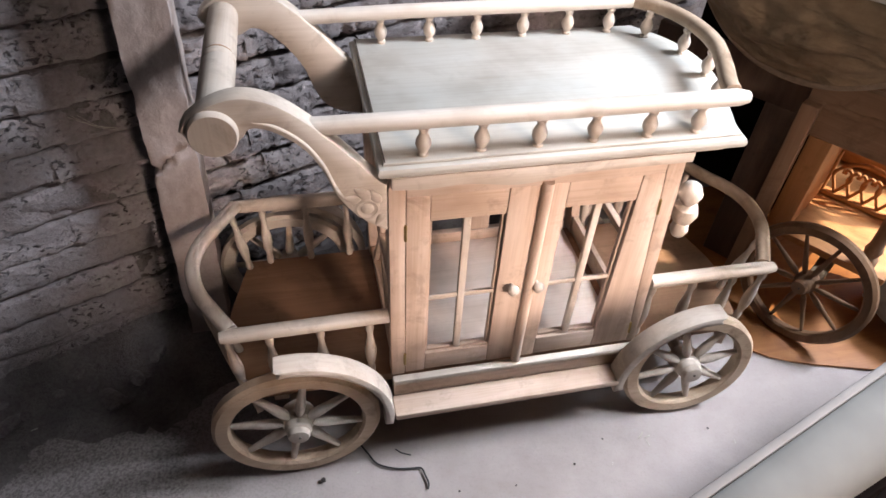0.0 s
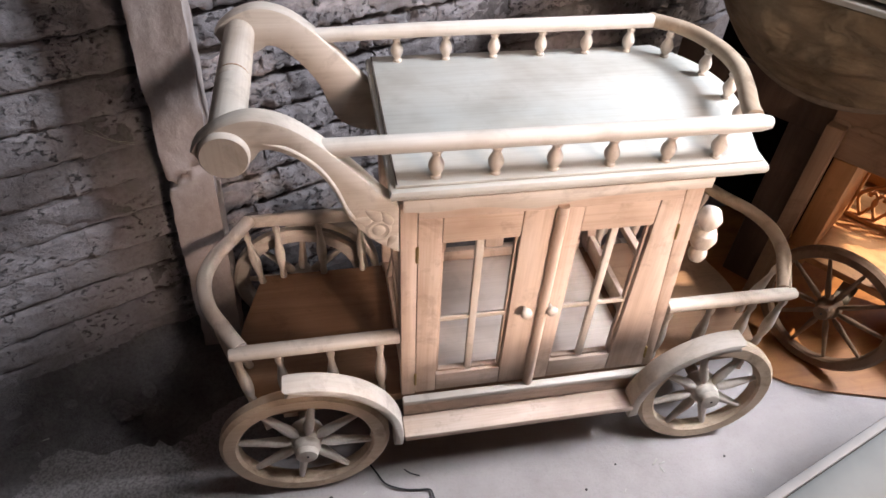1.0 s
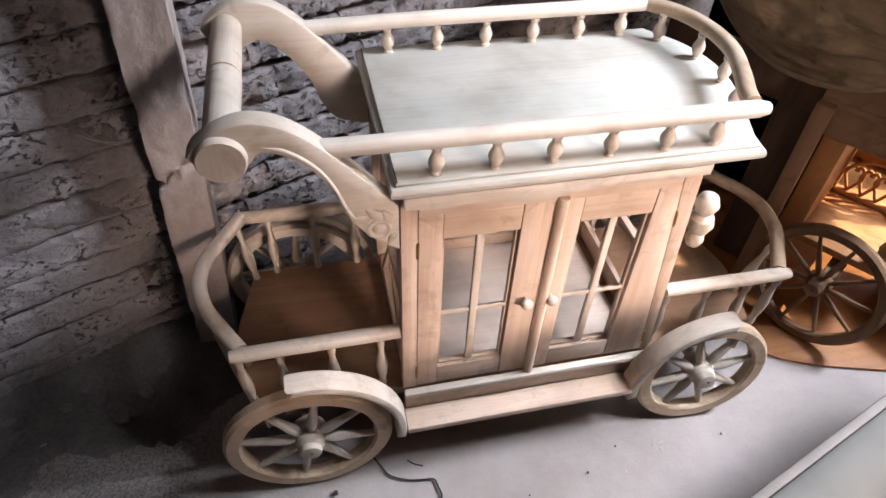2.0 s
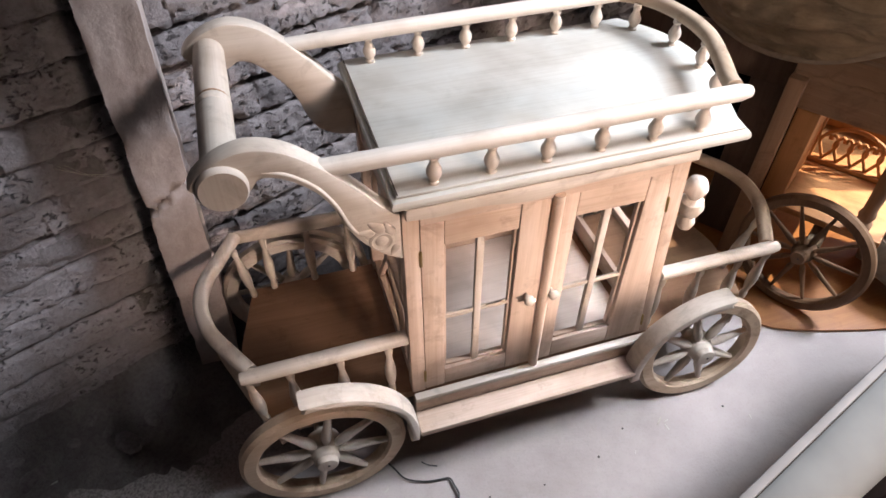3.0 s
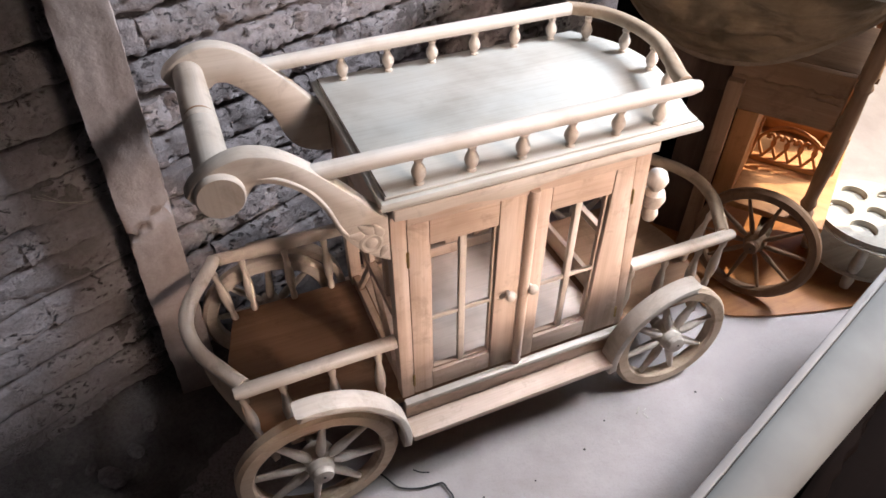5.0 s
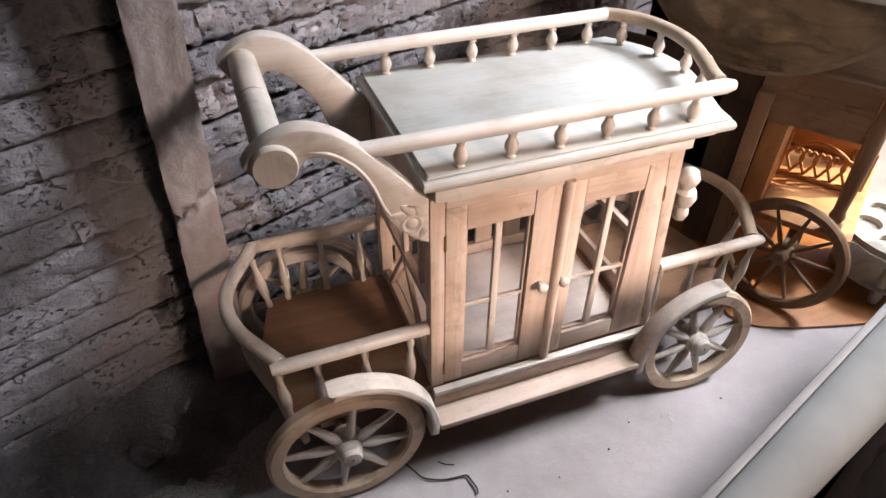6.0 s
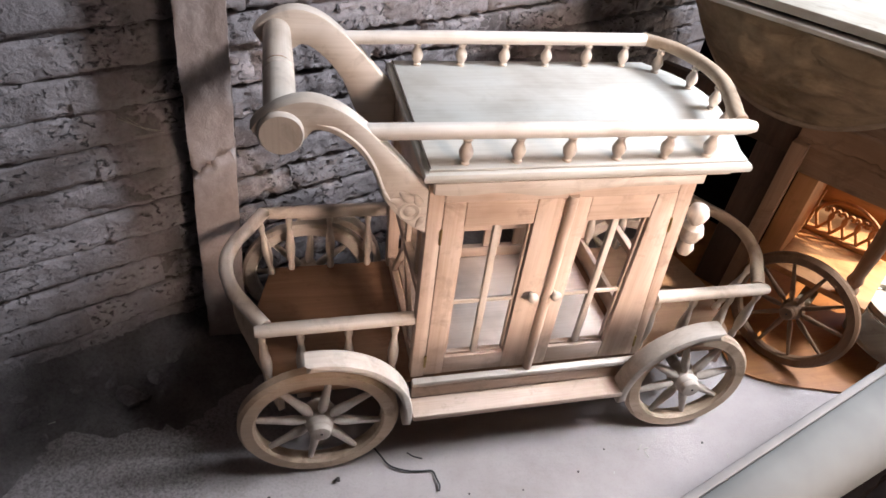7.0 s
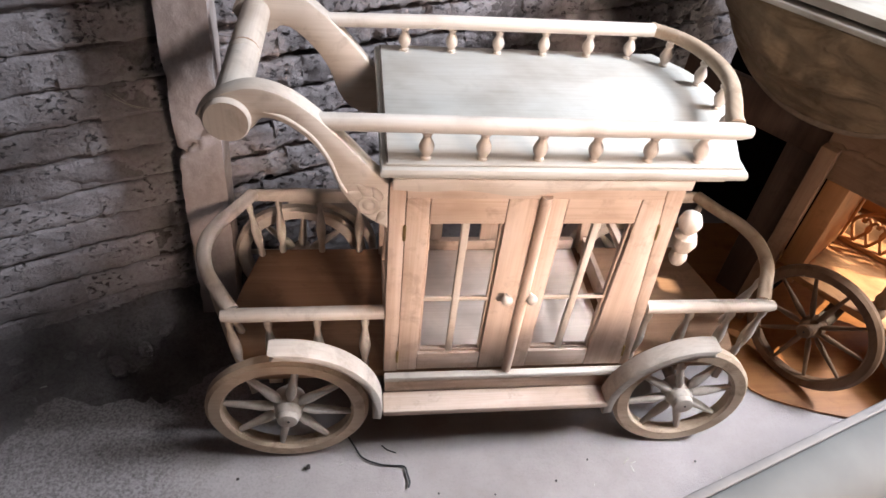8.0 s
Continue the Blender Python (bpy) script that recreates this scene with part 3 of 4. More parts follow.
def leaned(bm):
    """Carries what was drawn square over to the leaning right side."""
    for v in bm.verts:
        x, h = v.co.x, v.co.z - 0.236
        door_x, post_x = 0.747 - 0.097 * h, 0.768 - 0.0675 * h
        if x > X1:
            v.co.x += post_x - X1
        elif x > 0.734:
            v.co.x = door_x + (post_x - door_x) * (x - 0.734) / (X1 - 0.734)
        elif x > 0.659:
            v.co.x = 0.659 + (door_x - 0.659) * (x - 0.659) / 0.075
    return bm


for x0, x1 in ((X0, X0 + 0.029), (X1 - 0.029, X1)):
    for y0, y1 in ((CART_Y0, CART_Y0 + 0.032), (CART_Y1 - 0.032, CART_Y1)):
        part("corner_post", leaned(box(x0, x1, y0, y1, BED + 0.001, TOP, 0.002)), ROSE_Z, cart)


def door(x0, x1, w0, w1, knob_x, hinge_x):
    """A glazed-style door with an open four-light grid."""
    y0, y1, z0, z1 = CART_Y0 - 0.001, CART_Y0 + 0.021, BED + 0.006, 0.717
    h0, h1 = 0.294, 0.660
    d = part("door", box(x0, w0, y0, y1, z0, z1, 0.0018), ROSE_Z, cart)
    part("stile", leaned(box(w1, x1, y0, y1, z0, z1, 0.0018)), ROSE_Z, d)
    part("bottom_rail", box(w0 + 0.0008, w1 - 0.0008, y0 + 0.001, y1, z0, h0, 0.0018), ROSE_X, d)
    part("top_rail", box(w0 + 0.0008, w1 - 0.0008, y0 + 0.001, y1, h1, z1, 0.0018), ROSE_X, d)
    # bevelled lip round the opening
    for a in ((w0, w0 + 0.006, h0, h1), (w1 - 0.006, w1, h0, h1)):
        part("bead", box(a[0], a[1], y0 + 0.009, y1 - 0.002, a[2], a[3], 0.002), ROSE_Z, d)
    for a in ((w0 + 0.006, w1 - 0.006, h0, h0 + 0.007), (w0 + 0.006, w1 - 0.006, h1 - 0.006, h1)):
        part("bead", box(a[0], a[1], y0 + 0.008, y1 - 0.002, a[2], a[3], 0.002), ROSE_X, d)
    wm = (w0 + w1) / 2
    part("glazing_bar", box(wm - 0.0075, wm + 0.0075, y0 + 0.006, y1 - 0.004, h0, h1, 0.003), WOOD_Z, d)
    part("glazing_bar", box(w0, w1, y0 + 0.009, y1 - 0.005, 0.450, 0.461, 0.003), WOOD_X, d)
    kp = [(0.004, 0.0), (0.0045, 0.006), (0.0065, 0.009), (0.0105, 0.012), (0.0118, 0.017), (0.0105, 0.022), (0.006, 0.0255), (0.002, 0.0262)]
    part("knob", lathe(kp, 16, Matrix.Translation((knob_x, y0, 0.477)) @ TO_Y), WOOD_Z, d, "small round turned wooden knob")
    for z in (0.640, 0.288):
        part("hinge", leaned(lathe([(0.0022, -0.018), (0.003, -0.016), (0.003, 0.016), (0.0022, 0.018)], 8, Matrix.Translation((hinge_x, y0 - 0.001, z)))), BRASS, d, "thin dull brass hinge pin")
    return d


door(0.2345, 0.474, 0.276, 0.414, 0.443, 0.2335)
right_door = door(0.486, 0.734, 0.521, 0.659, 0.494, 0.7348)
t = sweep([(0.479, CART_Y0 - 0.004, BED + 0.004), (0.479, CART_Y0 - 0.004, 0.727)], oval(0.010, 0.012, 12, 2.2), up=(0, -1, 0))
part("astragal", t, ROSE_Z, right_door, "rounded moulding where the doors meet")
part("latch_nail", lathe([(0.0016, 0.0), (0.0016, 0.02), (0.003, 0.021), (0.003, 0.023)], 8, Matrix.Translation((0.479, CART_Y0 - 0.014, 0.742)) @ Matrix.Rotation(radians(18), 4, "Y")), IRON, cart, "small dark bent nail latch")


def valance():
    """A thin pale moulding under the cornice, its lower edge cut in shallow waves."""
    n = 60
    low = []
    for i in range(n + 1):
        u = i / n
        x = X0 + 0.004 + (0.733 - X0 - 0.004) * u
        z = 0.7485 - 0.0135 * math.exp(-((u - 0.41) / 0.13) ** 2) - 0.0055 * math.exp(-((u - 0.10) / 0.09) ** 2)
        low.append((x, z))
    return prism(low + [(0.733, 0.7698), (X0 + 0.004, 0.7698)], CART_Y0 - 0.0175, CART_Y0 - 0.005, 0.0025)


part("head_rail", box(X0 + 0.0295, 0.697, CART_Y0 - 0.0035, CART_Y0 + 0.020, 0.7185, TOP, 0.0018), ROSE_X, cart)
part("valance", valance(), WOOD_X, cart, "thin pale moulding with a wavy lower edge")

for x0, x1, name in ((X0 + 0.005, X0 + 0.022, "left"), (X1 - 0.022, X1 - 0.005, "right")):
    for z0, z1 in ((BED + 0.001, BED + (0.034 if name == "left" else 0.062)), (0.448, 0.468), (0.640 if name == "left" else 0.712, TOP)):
        part("side_rail", leaned(box(x0, x1, CART_Y0 + 0.033, CART_Y1 - 0.033, z0, z1, 0.002)), ROSE_Y, cart)
    for y in (1.065, 1.175, 1.285) if name == "left" else ():
        part("side_slat", box(x0 + 0.003, x1 - 0.003, y - 0.008, y + 0.008, 0.469, 0.639, 0.002), ROSE_Z, cart)
for x0, x1 in ((X0 + 0.004, X0 + 0.018),):
    for ya, yb in ((1.05, 1.17), (1.30, 1.18)):
        dy, dz = yb - ya, 0.178
        m = Matrix.Translation((x0 + 0.007, (ya + yb) / 2, 0.358)) @ Matrix.Rotation(math.atan2(-dy, dz), 4, "X")
        part("side_brace", box(-0.006, 0.006, -0.007, 0.007, -0.104, 0.104, 0.002, None, m), ROSE_Z, cart)
for z0, z1 in ((BED + 0.0085, 0.276), (0.335, 0.362), (0.700, TOP)):
    part("back_rail", box(X0 + 0.030, 0.696 if z0 > 0.6 else X1 - 0.034, CART_Y1 - 0.024, CART_Y1 - 0.006, z0, z1, 0.002), ROSE_X, cart)
for x in (0.268, 0.345, 0.495, 0.580, 0.660):
    part("back_slat", box(x - 0.024, x + 0.024, CART_Y1 - 0.021, CART_Y1 - 0.009, 0.277, 0.334, 0.002), ROSE_Z, cart)
    part("back_slat", box(x - 0.024, x + 0.024, CART_Y1 - 0.021, CART_Y1 - 0.009, 0.363, 0.699, 0.002), ROSE_Z, cart)

# roof with its moulded nose, cut to a bow at one end
ROOF = 0.796


def roof_outline(g):
    front, back = 0.978 - g, 1.376 + g
    bow = smooth_path([(0.790 + g * 0.6, back, 0), (0.835 + g, 1.322, 0), (0.858 + g, 1.245, 0), (0.857 + g, 1.165, 0), (0.832 + g, 1.083, 0), (0.806 + g * 0.8, front + 0.045, 0)], 5)
    pts = [(0.216 - g, back), (0.216 - g, front)] + [(0.795 + g, front)] + [(p.x, p.y) for p in bow[::-1]]
    return pts


def roof_layer(g0, z0, z1, r):
    return prism(roof_outline(g0), z0, z1, r, "xy")


part("cornice", roof_layer(0.006, TOP + 0.001, 0.770, 0.006), WOOD_X, cart, "moulded cornice under the roof")
part("roof", roof_layer(0.028, 0.7705, ROOF - 0.006, 0.0075), TOP_X, cart, "pale smooth bare wooden roof with a rounded edge")
part("roof_board", roof_layer(0.019, ROOF - 0.0058, ROOF, 0.0022), TOP_X, cart, "pale planed top board")
part("joint_line", box(0.1985, 0.2005, 0.962, 1.392, ROOF - 0.001, ROOF + 0.0008, 0), GAP, cart, "thin dark joint line")

# gallery: rail on turned balusters
RAIL = 0.858


def baluster_mesh(height, fat, name, material):
    h = height
    prof = [(0.66, 0.0), (0.70, 0.02), (0.72, 0.09), (0.54, 0.13), (0.58, 0.16), (0.86, 0.27), (1.0, 0.39), (0.97, 0.48), (0.74, 0.60), (0.54, 0.70), (0.50, 0.77), (0.66, 0.82), (0.72, 0.86), (0.60, 0.91), (0.62, 1.0)]
    return finish(name, lathe([(fat * r, h * z) for r, z in prof], 12), material)


gal = baluster_mesh(RAIL - ROOF - 0.006, 0.0128, "gallery_baluster", WOOD_Z)
spots = [(x, 0.976) for x in (0.262, 0.356, 0.451, 0.547, 0.643, 0.733)] + [(x, 1.372) for x in (0.250, 0.348, 0.446, 0.545, 0.643, 0.735)]
spots += [(0.806, 1.338), (0.850, 1.255), (0.852, 1.160), (0.822, 1.070)]
for k, (x, y) in enumerate(spots):
    placed("gallery_baluster", gal, cart, pose(x, y, ROOF - 0.001, random.uniform(-1.5, 1.5), random.uniform(-1.5, 1.5), 40 * k))
part("gallery_rail", sweep([(0.084, 0.984, RAIL - 0.002), (0.30, 0.978, RAIL), (0.45, 0.976, RAIL), (0.790, 0.975, RAIL), (0.808, 0.974, RAIL)], oval(0.0145, 0.0135, 14, 2.4), scales=[1, 1, 1, 1, 0.72]), RAIL_X, cart)
part("gallery_rail", sweep([(0.084, 1.367, RAIL - 0.002), (0.30, 1.372, RAIL), (0.45, 1.374, RAIL), (0.776, 1.376, RAIL), (0.790, 1.376, RAIL)], oval(0.0145, 0.0135, 14, 2.4), scales=[1, 1, 1, 1, 0.8]), RAIL_X, cart)
bow = smooth_path([(0.776, 1.384, RAIL), (0.832, 1.328, RAIL), (0.857, 1.250, RAIL), (0.855, 1.166, RAIL), (0.827, 1.085, RAIL), (0.799, 1.022, RAIL), (0.790, 0.992, RAIL)], 6)
part("gallery_bow_rail", sweep(bow, oval(0.0145, 0.0135, 14, 2.4)), RIM_Y, cart, "bowed end rail, browner than the straight ones")

# handle: two scrolled arms and a turned bar
ARM = [(-0.086, 0.872), (-0.072, 0.890), (-0.038, 0.911), (0.004, 0.919), (0.050, 0.904), (0.096, 0.867), (0.143, 0.816), (0.178, 0.774), (0.2035, 0.748)]
ARM_IN = [(0.2035, 0.650), (0.172, 0.672), (0.145, 0.700), (0.122, 0.737), (0.104, 0.787), (0.080, 0.827), (0.044, 0.858), (0.012, 0.868), (-0.006, 0.850), (-0.036, 0.832), (-0.068, 0.843)]


BACK_IN = [(0.2035, 0.650), (0.165, 0.658), (0.132, 0.676), (0.110, 0.712), (0.094, 0.760), (0.066, 0.803), (0.030, 0.838), (0.006, 0.846), (-0.008, 0.838), (-0.036, 0.829), (-0.068, 0.841)]


def arm_outline(inner):
    up = [(p.x, p.z) for p in smooth_path([(x, 0, z) for x, z in ARM], 5)]
    dn = [(p.x, p.z) for p in smooth_path([(x, 0, z) for x, z in inner], 4)]
    return up + dn


def arm(y0, y1, face):
    """One sawn and carved arm; face: the y of its carved cheek."""
    inner = ARM_IN if face < MID_Y else BACK_IN
    a = part("handle_arm", prism(arm_outline(inner), y0, y1, 0.006), WOOD_X, cart, "scrolled arm with a carved leaf at its foot")
    s = -1 if face < MID_Y else 1
    edge = [(x + 0.002, face, z + 0.012) for x, z in inner[2:8]]
    way = smooth_path(edge, 6)
    k = len(way) - 1
    part("bead", sweep(way, oval(0.0030, 0.0034, 8, 2), up=(0, 1, 0), scales=[max(0.15, min(1.0, 6 * i / k, 6 * (1 - i / k))) for i in range(k + 1)]), WOOD_X, a)
    # carved leaf in low relief: a ringed volute with three lobes fanning up the arm and one curling under
    t = bmesh.new()
    turn_m = TO_Y if s < 0 else Matrix.Rotation(radians(-90), 4, "X")
    rings = [(0.0215, -0.004), (0.0210, 0.0015), (0.0170, 0.0034), (0.0140, 0.0012), (0.0110, 0.0010), (0.0085, 0.0036), (0.0035, 0.0046)]
    lathe(rings, 22, Matrix.Translation((0.170, face, 0.706)) @ turn_m, bm=t)
    for x, z, tilt, size in ((0.183, 0.729, 25, 1.0), (0.164, 0.737, 50, 1.1), (0.146, 0.728, 75, 0.9), (0.190, 0.680, 150, 0.8)):
        lobe = bmesh.new()
        bmesh.ops.create_uvsphere(lobe, u_segments=12, v_segments=8, radius=1.0)
        for v in lobe.verts:
            v.co = Vector((v.co.x * 0.0075 * (1.15 - 0.5 * v.co.z), v.co.y * 0.0042, v.co.z * 0.0165)) * size
        bmesh.ops.transform(lobe, matrix=Matrix.Translation((x, face, z)) @ Matrix.Rotation(radians(-tilt), 4, "Y"), verts=lobe.verts)
        join(t, lobe)
    part("carved_leaf", t, WOOD_X, a, "small carved leaf scroll")
    return a


front_arm = arm(0.966, 1.004, 0.966)
arm(1.348, 1.386, 1.386)
disc = [(0.0335, -0.012), (0.0350, 0.0), (0.0350, 0.009), (0.0325, 0.0125), (0.0, 0.0127)]
part("boss", lathe(disc[:-1], 28, Matrix.Translation((-0.040, 0.966, 0.869)) @ TO_Y), WOOD_Z, front_arm, "round flat boss on the arm")
bar = [(0.0265, 0.0), (0.0270, 0.07), (0.0272, 0.160), (0.0240, 0.166), (0.0240, 0.171), (0.0275, 0.177), (0.0275, 0.186), (0.0245, 0.191), (0.0272, 0.198), (0.0268, 0.29), (0.0262, 0.343)]
part("handle_bar", lathe(bar, 22, Matrix.Translation((-0.040, 1.347, 0.874)) @ TO_Y), WOOD_Y, cart, "turned push bar")
for d in (0.1685, 0.1945):
    part("scuffed_groove", lathe([(0.0236, d - 0.003), (0.0250, d - 0.0015), (0.0250, d + 0.0015), (0.0236, d + 0.003)], 20, Matrix.Translation((-0.040, 1.347, 0.874)) @ TO_Y), BROWN_Z, cart, "dark scuffed groove round the bar")

# balconies at both ends
BRAIL = 0.412
tall = baluster_mesh(0.158, 0.0122, "balcony_baluster", WOOD_Z)


def balcony(mirror):
    f = (lambda x: 0.944 - x) if mirror else (lambda x: x)
    inner = 0.2035 if not mirror else 0.944 - 0.7655
    rails = [[(inner, 0.987), (0.05, 0.986), (-0.100, 0.985), (-0.118, 0.984)], [(inner, 1.378), (0.05, 1.380), (-0.100, 1.381)]]
    for pts, sc, tall_, drop in zip(rails, ([1, 1, 1, 0.75], [1, 1, 0.85]), (0.0125, 0.0185), (0.0, 0.006)):
        part("balcony_rail", sweep([(f(x), y, BRAIL - drop) for x, y in pts], oval(0.0150 if drop == 0 else 0.0115, tall_, 14, 2.6), scales=sc), WOOD_X, cart)
    curve = smooth_path([(f(x), y, BRAIL + dz) for x, y, dz in ((-0.098, 0.996, 0), (-0.128, 1.045, 0.001), (-0.165, 1.112, 0.003), (-0.180, 1.188, 0.004), (-0.166, 1.256, 0.003), (-0.132, 1.318, 0.001), (-0.100, 1.378, 0))], 6)
    part("balcony_bow_rail", sweep(curve, oval(0.0150, 0.0135, 14, 2.6)), RIM_Y if mirror else WOOD_Y, cart, "bowed balcony rail")
    feet = [(0.165, 0.992, 0.165, 0.987), (0.068, 0.992, 0.068, 0.987), (-0.030, 0.992, -0.030, 0.987), (-0.100, 0.996, -0.108, 0.990)]
    feet += [(0.155, 1.366, 0.155, 1.378), (0.058, 1.366, 0.058, 1.379), (-0.042, 1.366, -0.042, 1.380), (-0.092, 1.352, -0.112, 1.362)]
    feet += [(-0.112, 1.095, -0.152, 1.085)]
    for bx, by, tx, ty in feet:
        a, b = Vector((f(bx), by, BED - 0.001)), Vector((f(tx), ty, BRAIL - 0.006))
        m = Matrix.Translation(a) @ (b - a).to_track_quat("Z", "Y").to_matrix().to_4x4() @ Matrix.Diagonal((1, 1, (b - a).length / 0.158, 1))
        placed("balcony_baluster", tall, cart, m)
    # lower skirt that follows the bed's bowed end
    lo = [(f(-0.080), 0.985, 0.180), (f(-0.108), 1.06, 0.180), (f(-0.124), MID_Y, 0.180), (f(-0.108), 1.29, 0.180), (f(-0.080), 1.365, 0.180)]
    part("end_skirt", sweep(smooth_path(lo, 6), [(-0.007, -0.03), (0.007, -0.03), (0.007, 0.03), (-0.007, 0.03)]), ROSE_Y, cart)


balcony(False)
balcony(True)


def end_panel():
    """A thin curved board that closes the balcony's front corner under the bowed rail."""
    t = bmesh.new()
    top = smooth_path([(-0.108, 0.992, 0.402), (-0.134, 1.045, 0.403), (-0.168, 1.112, 0.405)], 6)
    low = smooth_path([(-0.082, 0.982, 0.190), (-0.098, 1.030, 0.190), (-0.112, 1.085, 0.190)], 6)
    n, m = len(top), 8
    sheets = []
    for shift in (0.0, 0.008):
        sheet = []
        for a, b in zip(top, low):
            col = []
            for j in range(m + 1):
                v = j / m
                q = a.lerp(b, v)
                col.append(t.verts.new((q.x - 0.018 * math.sin(v * math.pi) + shift, q.y, q.z)))
            sheet.append(col)
        sheets.append(sheet)
    for sheet in sheets:
        for i in range(n - 1):
            for j in range(m):
                t.faces.new((sheet[i][j], sheet[i + 1][j], sheet[i + 1][j + 1], sheet[i][j + 1]))
    o, q = sheets
    for i in range(n - 1):
        t.faces.new((o[i][0], o[i + 1][0], q[i + 1][0], q[i][0]))
        t.faces.new((o[i][m], o[i + 1][m], q[i + 1][m], q[i][m]))
    for j in range(m):
        t.faces.new((o[0][j], o[0][j + 1], q[0][j + 1], q[0][j]))
        t.faces.new((o[-1][j], o[-1][j + 1], q[-1][j + 1], q[-1][j]))
    return t


part("end_panel", end_panel(), RIM_X, cart, "thin curved corner board stained brown")

# turned drop on the cabinet's side
fin = [(0.006, 0.0), (0.014, 0.006), (0.0185, 0.018), (0.016, 0.030), (0.010, 0.036), (0.020, 0.044), (0.0265, 0.060), (0.022, 0.076), (0.011, 0.083), (0.018, 0.092), (0.0235, 0.106), (0.018, 0.121), (0.006, 0.129)]
drop_foot, drop_head = Vector((0.791, 0.994, 0.536)), Vector((0.774, 0.981, 0.677))
drop_m = Matrix.Translation(drop_foot) @ (drop_head - drop_foot).to_track_quat("Z", "Y").to_matrix().to_4x4() @ Matrix.Diagonal((0.98, 0.98, 1.11, 1))
part("turned_drop", lathe(fin, 18, drop_m), WOOD_Z, cart, "pale turned drop with three bulbs")

# ---- the second carriage ----
HULL_M = pose(1.38, 1.07, 0, 0, 0, -55.2)     # along x: its length; -y: towards the camera's side
coach = thing("carved_carriage", HULL_M, "larger carved wooden carriage with a bulging dusty hull on wheels", "carriage")


def hull():
    """A bulging cradle: cross sections that swell outward from keel to rim, closed at both ends."""
    t = bmesh.new()
    u0, u1, uc, nu, nv = -0.71, 0.090, -0.310, 90, 30
    rings = []
    for i in range(nu + 1):
        u = u0 + (u1 - u0) * i / nu
        k = abs(u - uc) / 0.40
        z0 = 0.678 + 0.245 * k ** 2
        z1 = 0.930
        ring = []
        for side in (1, -1):
            rng = range(nv + 1) if side == 1 else range(nv, -1, -1)
            for j in rng:
                v = j / nv
                wide = (0.30 + 0.16 * math.sin(v * math.pi * 0.5) ** 0.8) * (1 - 0.5 * k ** 3)
                z = z0 + (z1 - z0) * v
                y = 0.32 - side * wide
                if side == 1:
                    y -= 0.016 * math.exp(-((v - 0.06) / 0.05) ** 2)
                    y -= 0.012 * noise.fractal(Vector((u * 11, z * 22, 1.7)), 0.9, 2.0, 4)
                    leaf = math.sin(u * 34 + 5 * math.sin(z * 13)) * math.sin(z * 40 + u * 9)
                    y += -0.011 * leaf * math.sin(v * math.pi)
                ring.append(t.verts.new((u, y, z)))
        rings.append(ring)
    n = len(rings[0])
    for a, b in zip(rings, rings[1:]):
        for i in range(n):
            t.faces.new((a[i], a[(i + 1) % n], b[(i + 1) % n], b[i]))
    t.faces.new(rings[0][::-1])
    t.faces.new(rings[-1])
    return t


part("hull", hull(), DUSTY, coach, "bulging hull with shallow dusty carving")
part("rim_strip", box(-0.80, 0.17, -0.148, -0.100, 0.932, 0.944, 0.004), PALE, coach, "pale rim strip")
part("top_board", box(-0.82, 0.18, -0.135, 0.62, 0.952, 0.974, 0.006), PALE, coach, "wide pale planed top board")
# under frame: a shelf, its end board and the pierced frame behind it
part("shelf", box(-0.2295, 0.095, 0.085, 0.60, 0.212, 0.234, 0.004), TEAK_X, coach)
part("end_board", box(-0.2285, -0.1700, 0.098, 0.344, 0.19, 0.5175, 0.004), TEAK_Z, coach, "orange-brown teak end board")
part("back_board", box(-0.228, 0.075, 0.575, 0.59, 0.235, 0.44, 0.003), TEAK_X, coach)
frame_p = part("pierced_frame", box(-0.1965, 0.06, 0.345, 0.372, 0.235, 0.250, 0.003), TEAK_X, coach, "teak frame filled with leaf fretwork")
part("frame_rail", box(-0.1965, 0.06, 0.345, 0.372, 0.385, 0.430, 0.003), TEAK_X, frame_p)
for u in (-0.196, 0.045):
    part("frame_stile", box(u, u + 0.032, 0.344, 0.373, 0.2505, 0.3845, 0.003), TEAK_Z, frame_p)
for k in range(5):
    u = -0.135 + 0.040 * k
    for s in (1, -1):
        pts = [(u, 0.358, 0.250), (u + s * 0.012, 0.356, 0.275), (u + s * 0.024, 0.356, 0.305), (u + s * 0.010, 0.357, 0.332), (u - s * 0.005, 0.357, 0.318)]
        part("fret_scroll", sweep(smooth_path(pts, 5), oval(0.005, 0.006, 8, 2.2), up=(0, 1, 0)), TEAK_X, frame_p)
arch = [(-0.170, 0.358, 0.300), (-0.13, 0.357, 0.348), (-0.075, 0.357, 0.366), (-0.01, 0.357, 0.348), (0.045, 0.358, 0.300)]
part("fret_arch", sweep(smooth_path(arch, 6), oval(0.006, 0.007, 8, 2.2), up=(0, 1, 0)), TEAK_X, frame_p)
part("apron", box(-0.270, 0.012, 0.095, 0.125, 0.518, 0.672, 0.004), BROWN_X, coach, "dusty board under the hull")
part("ledge", box(-0.270, 0.060, 0.1255, 0.46, 0.655, 0.672, 0.003), BROWN_X, coach, "dusty ledge under the hull")
way = [(-0.262 + 0.0056 * k, 0.094, 0.606 + 0.006 * noise.noise(Vector((k * 0.21, 0.4, 0)))) for k in range(49)]
part("worn_moulding", sweep(way, oval(0.006, 0.013, 10, 2.2), scales=[0.75 + 0.5 * noise.noise(Vector((k * 0.37, 2.0, 0))) for k in range(49)]), BROWN_X, coach, "worn lumpy carved moulding")
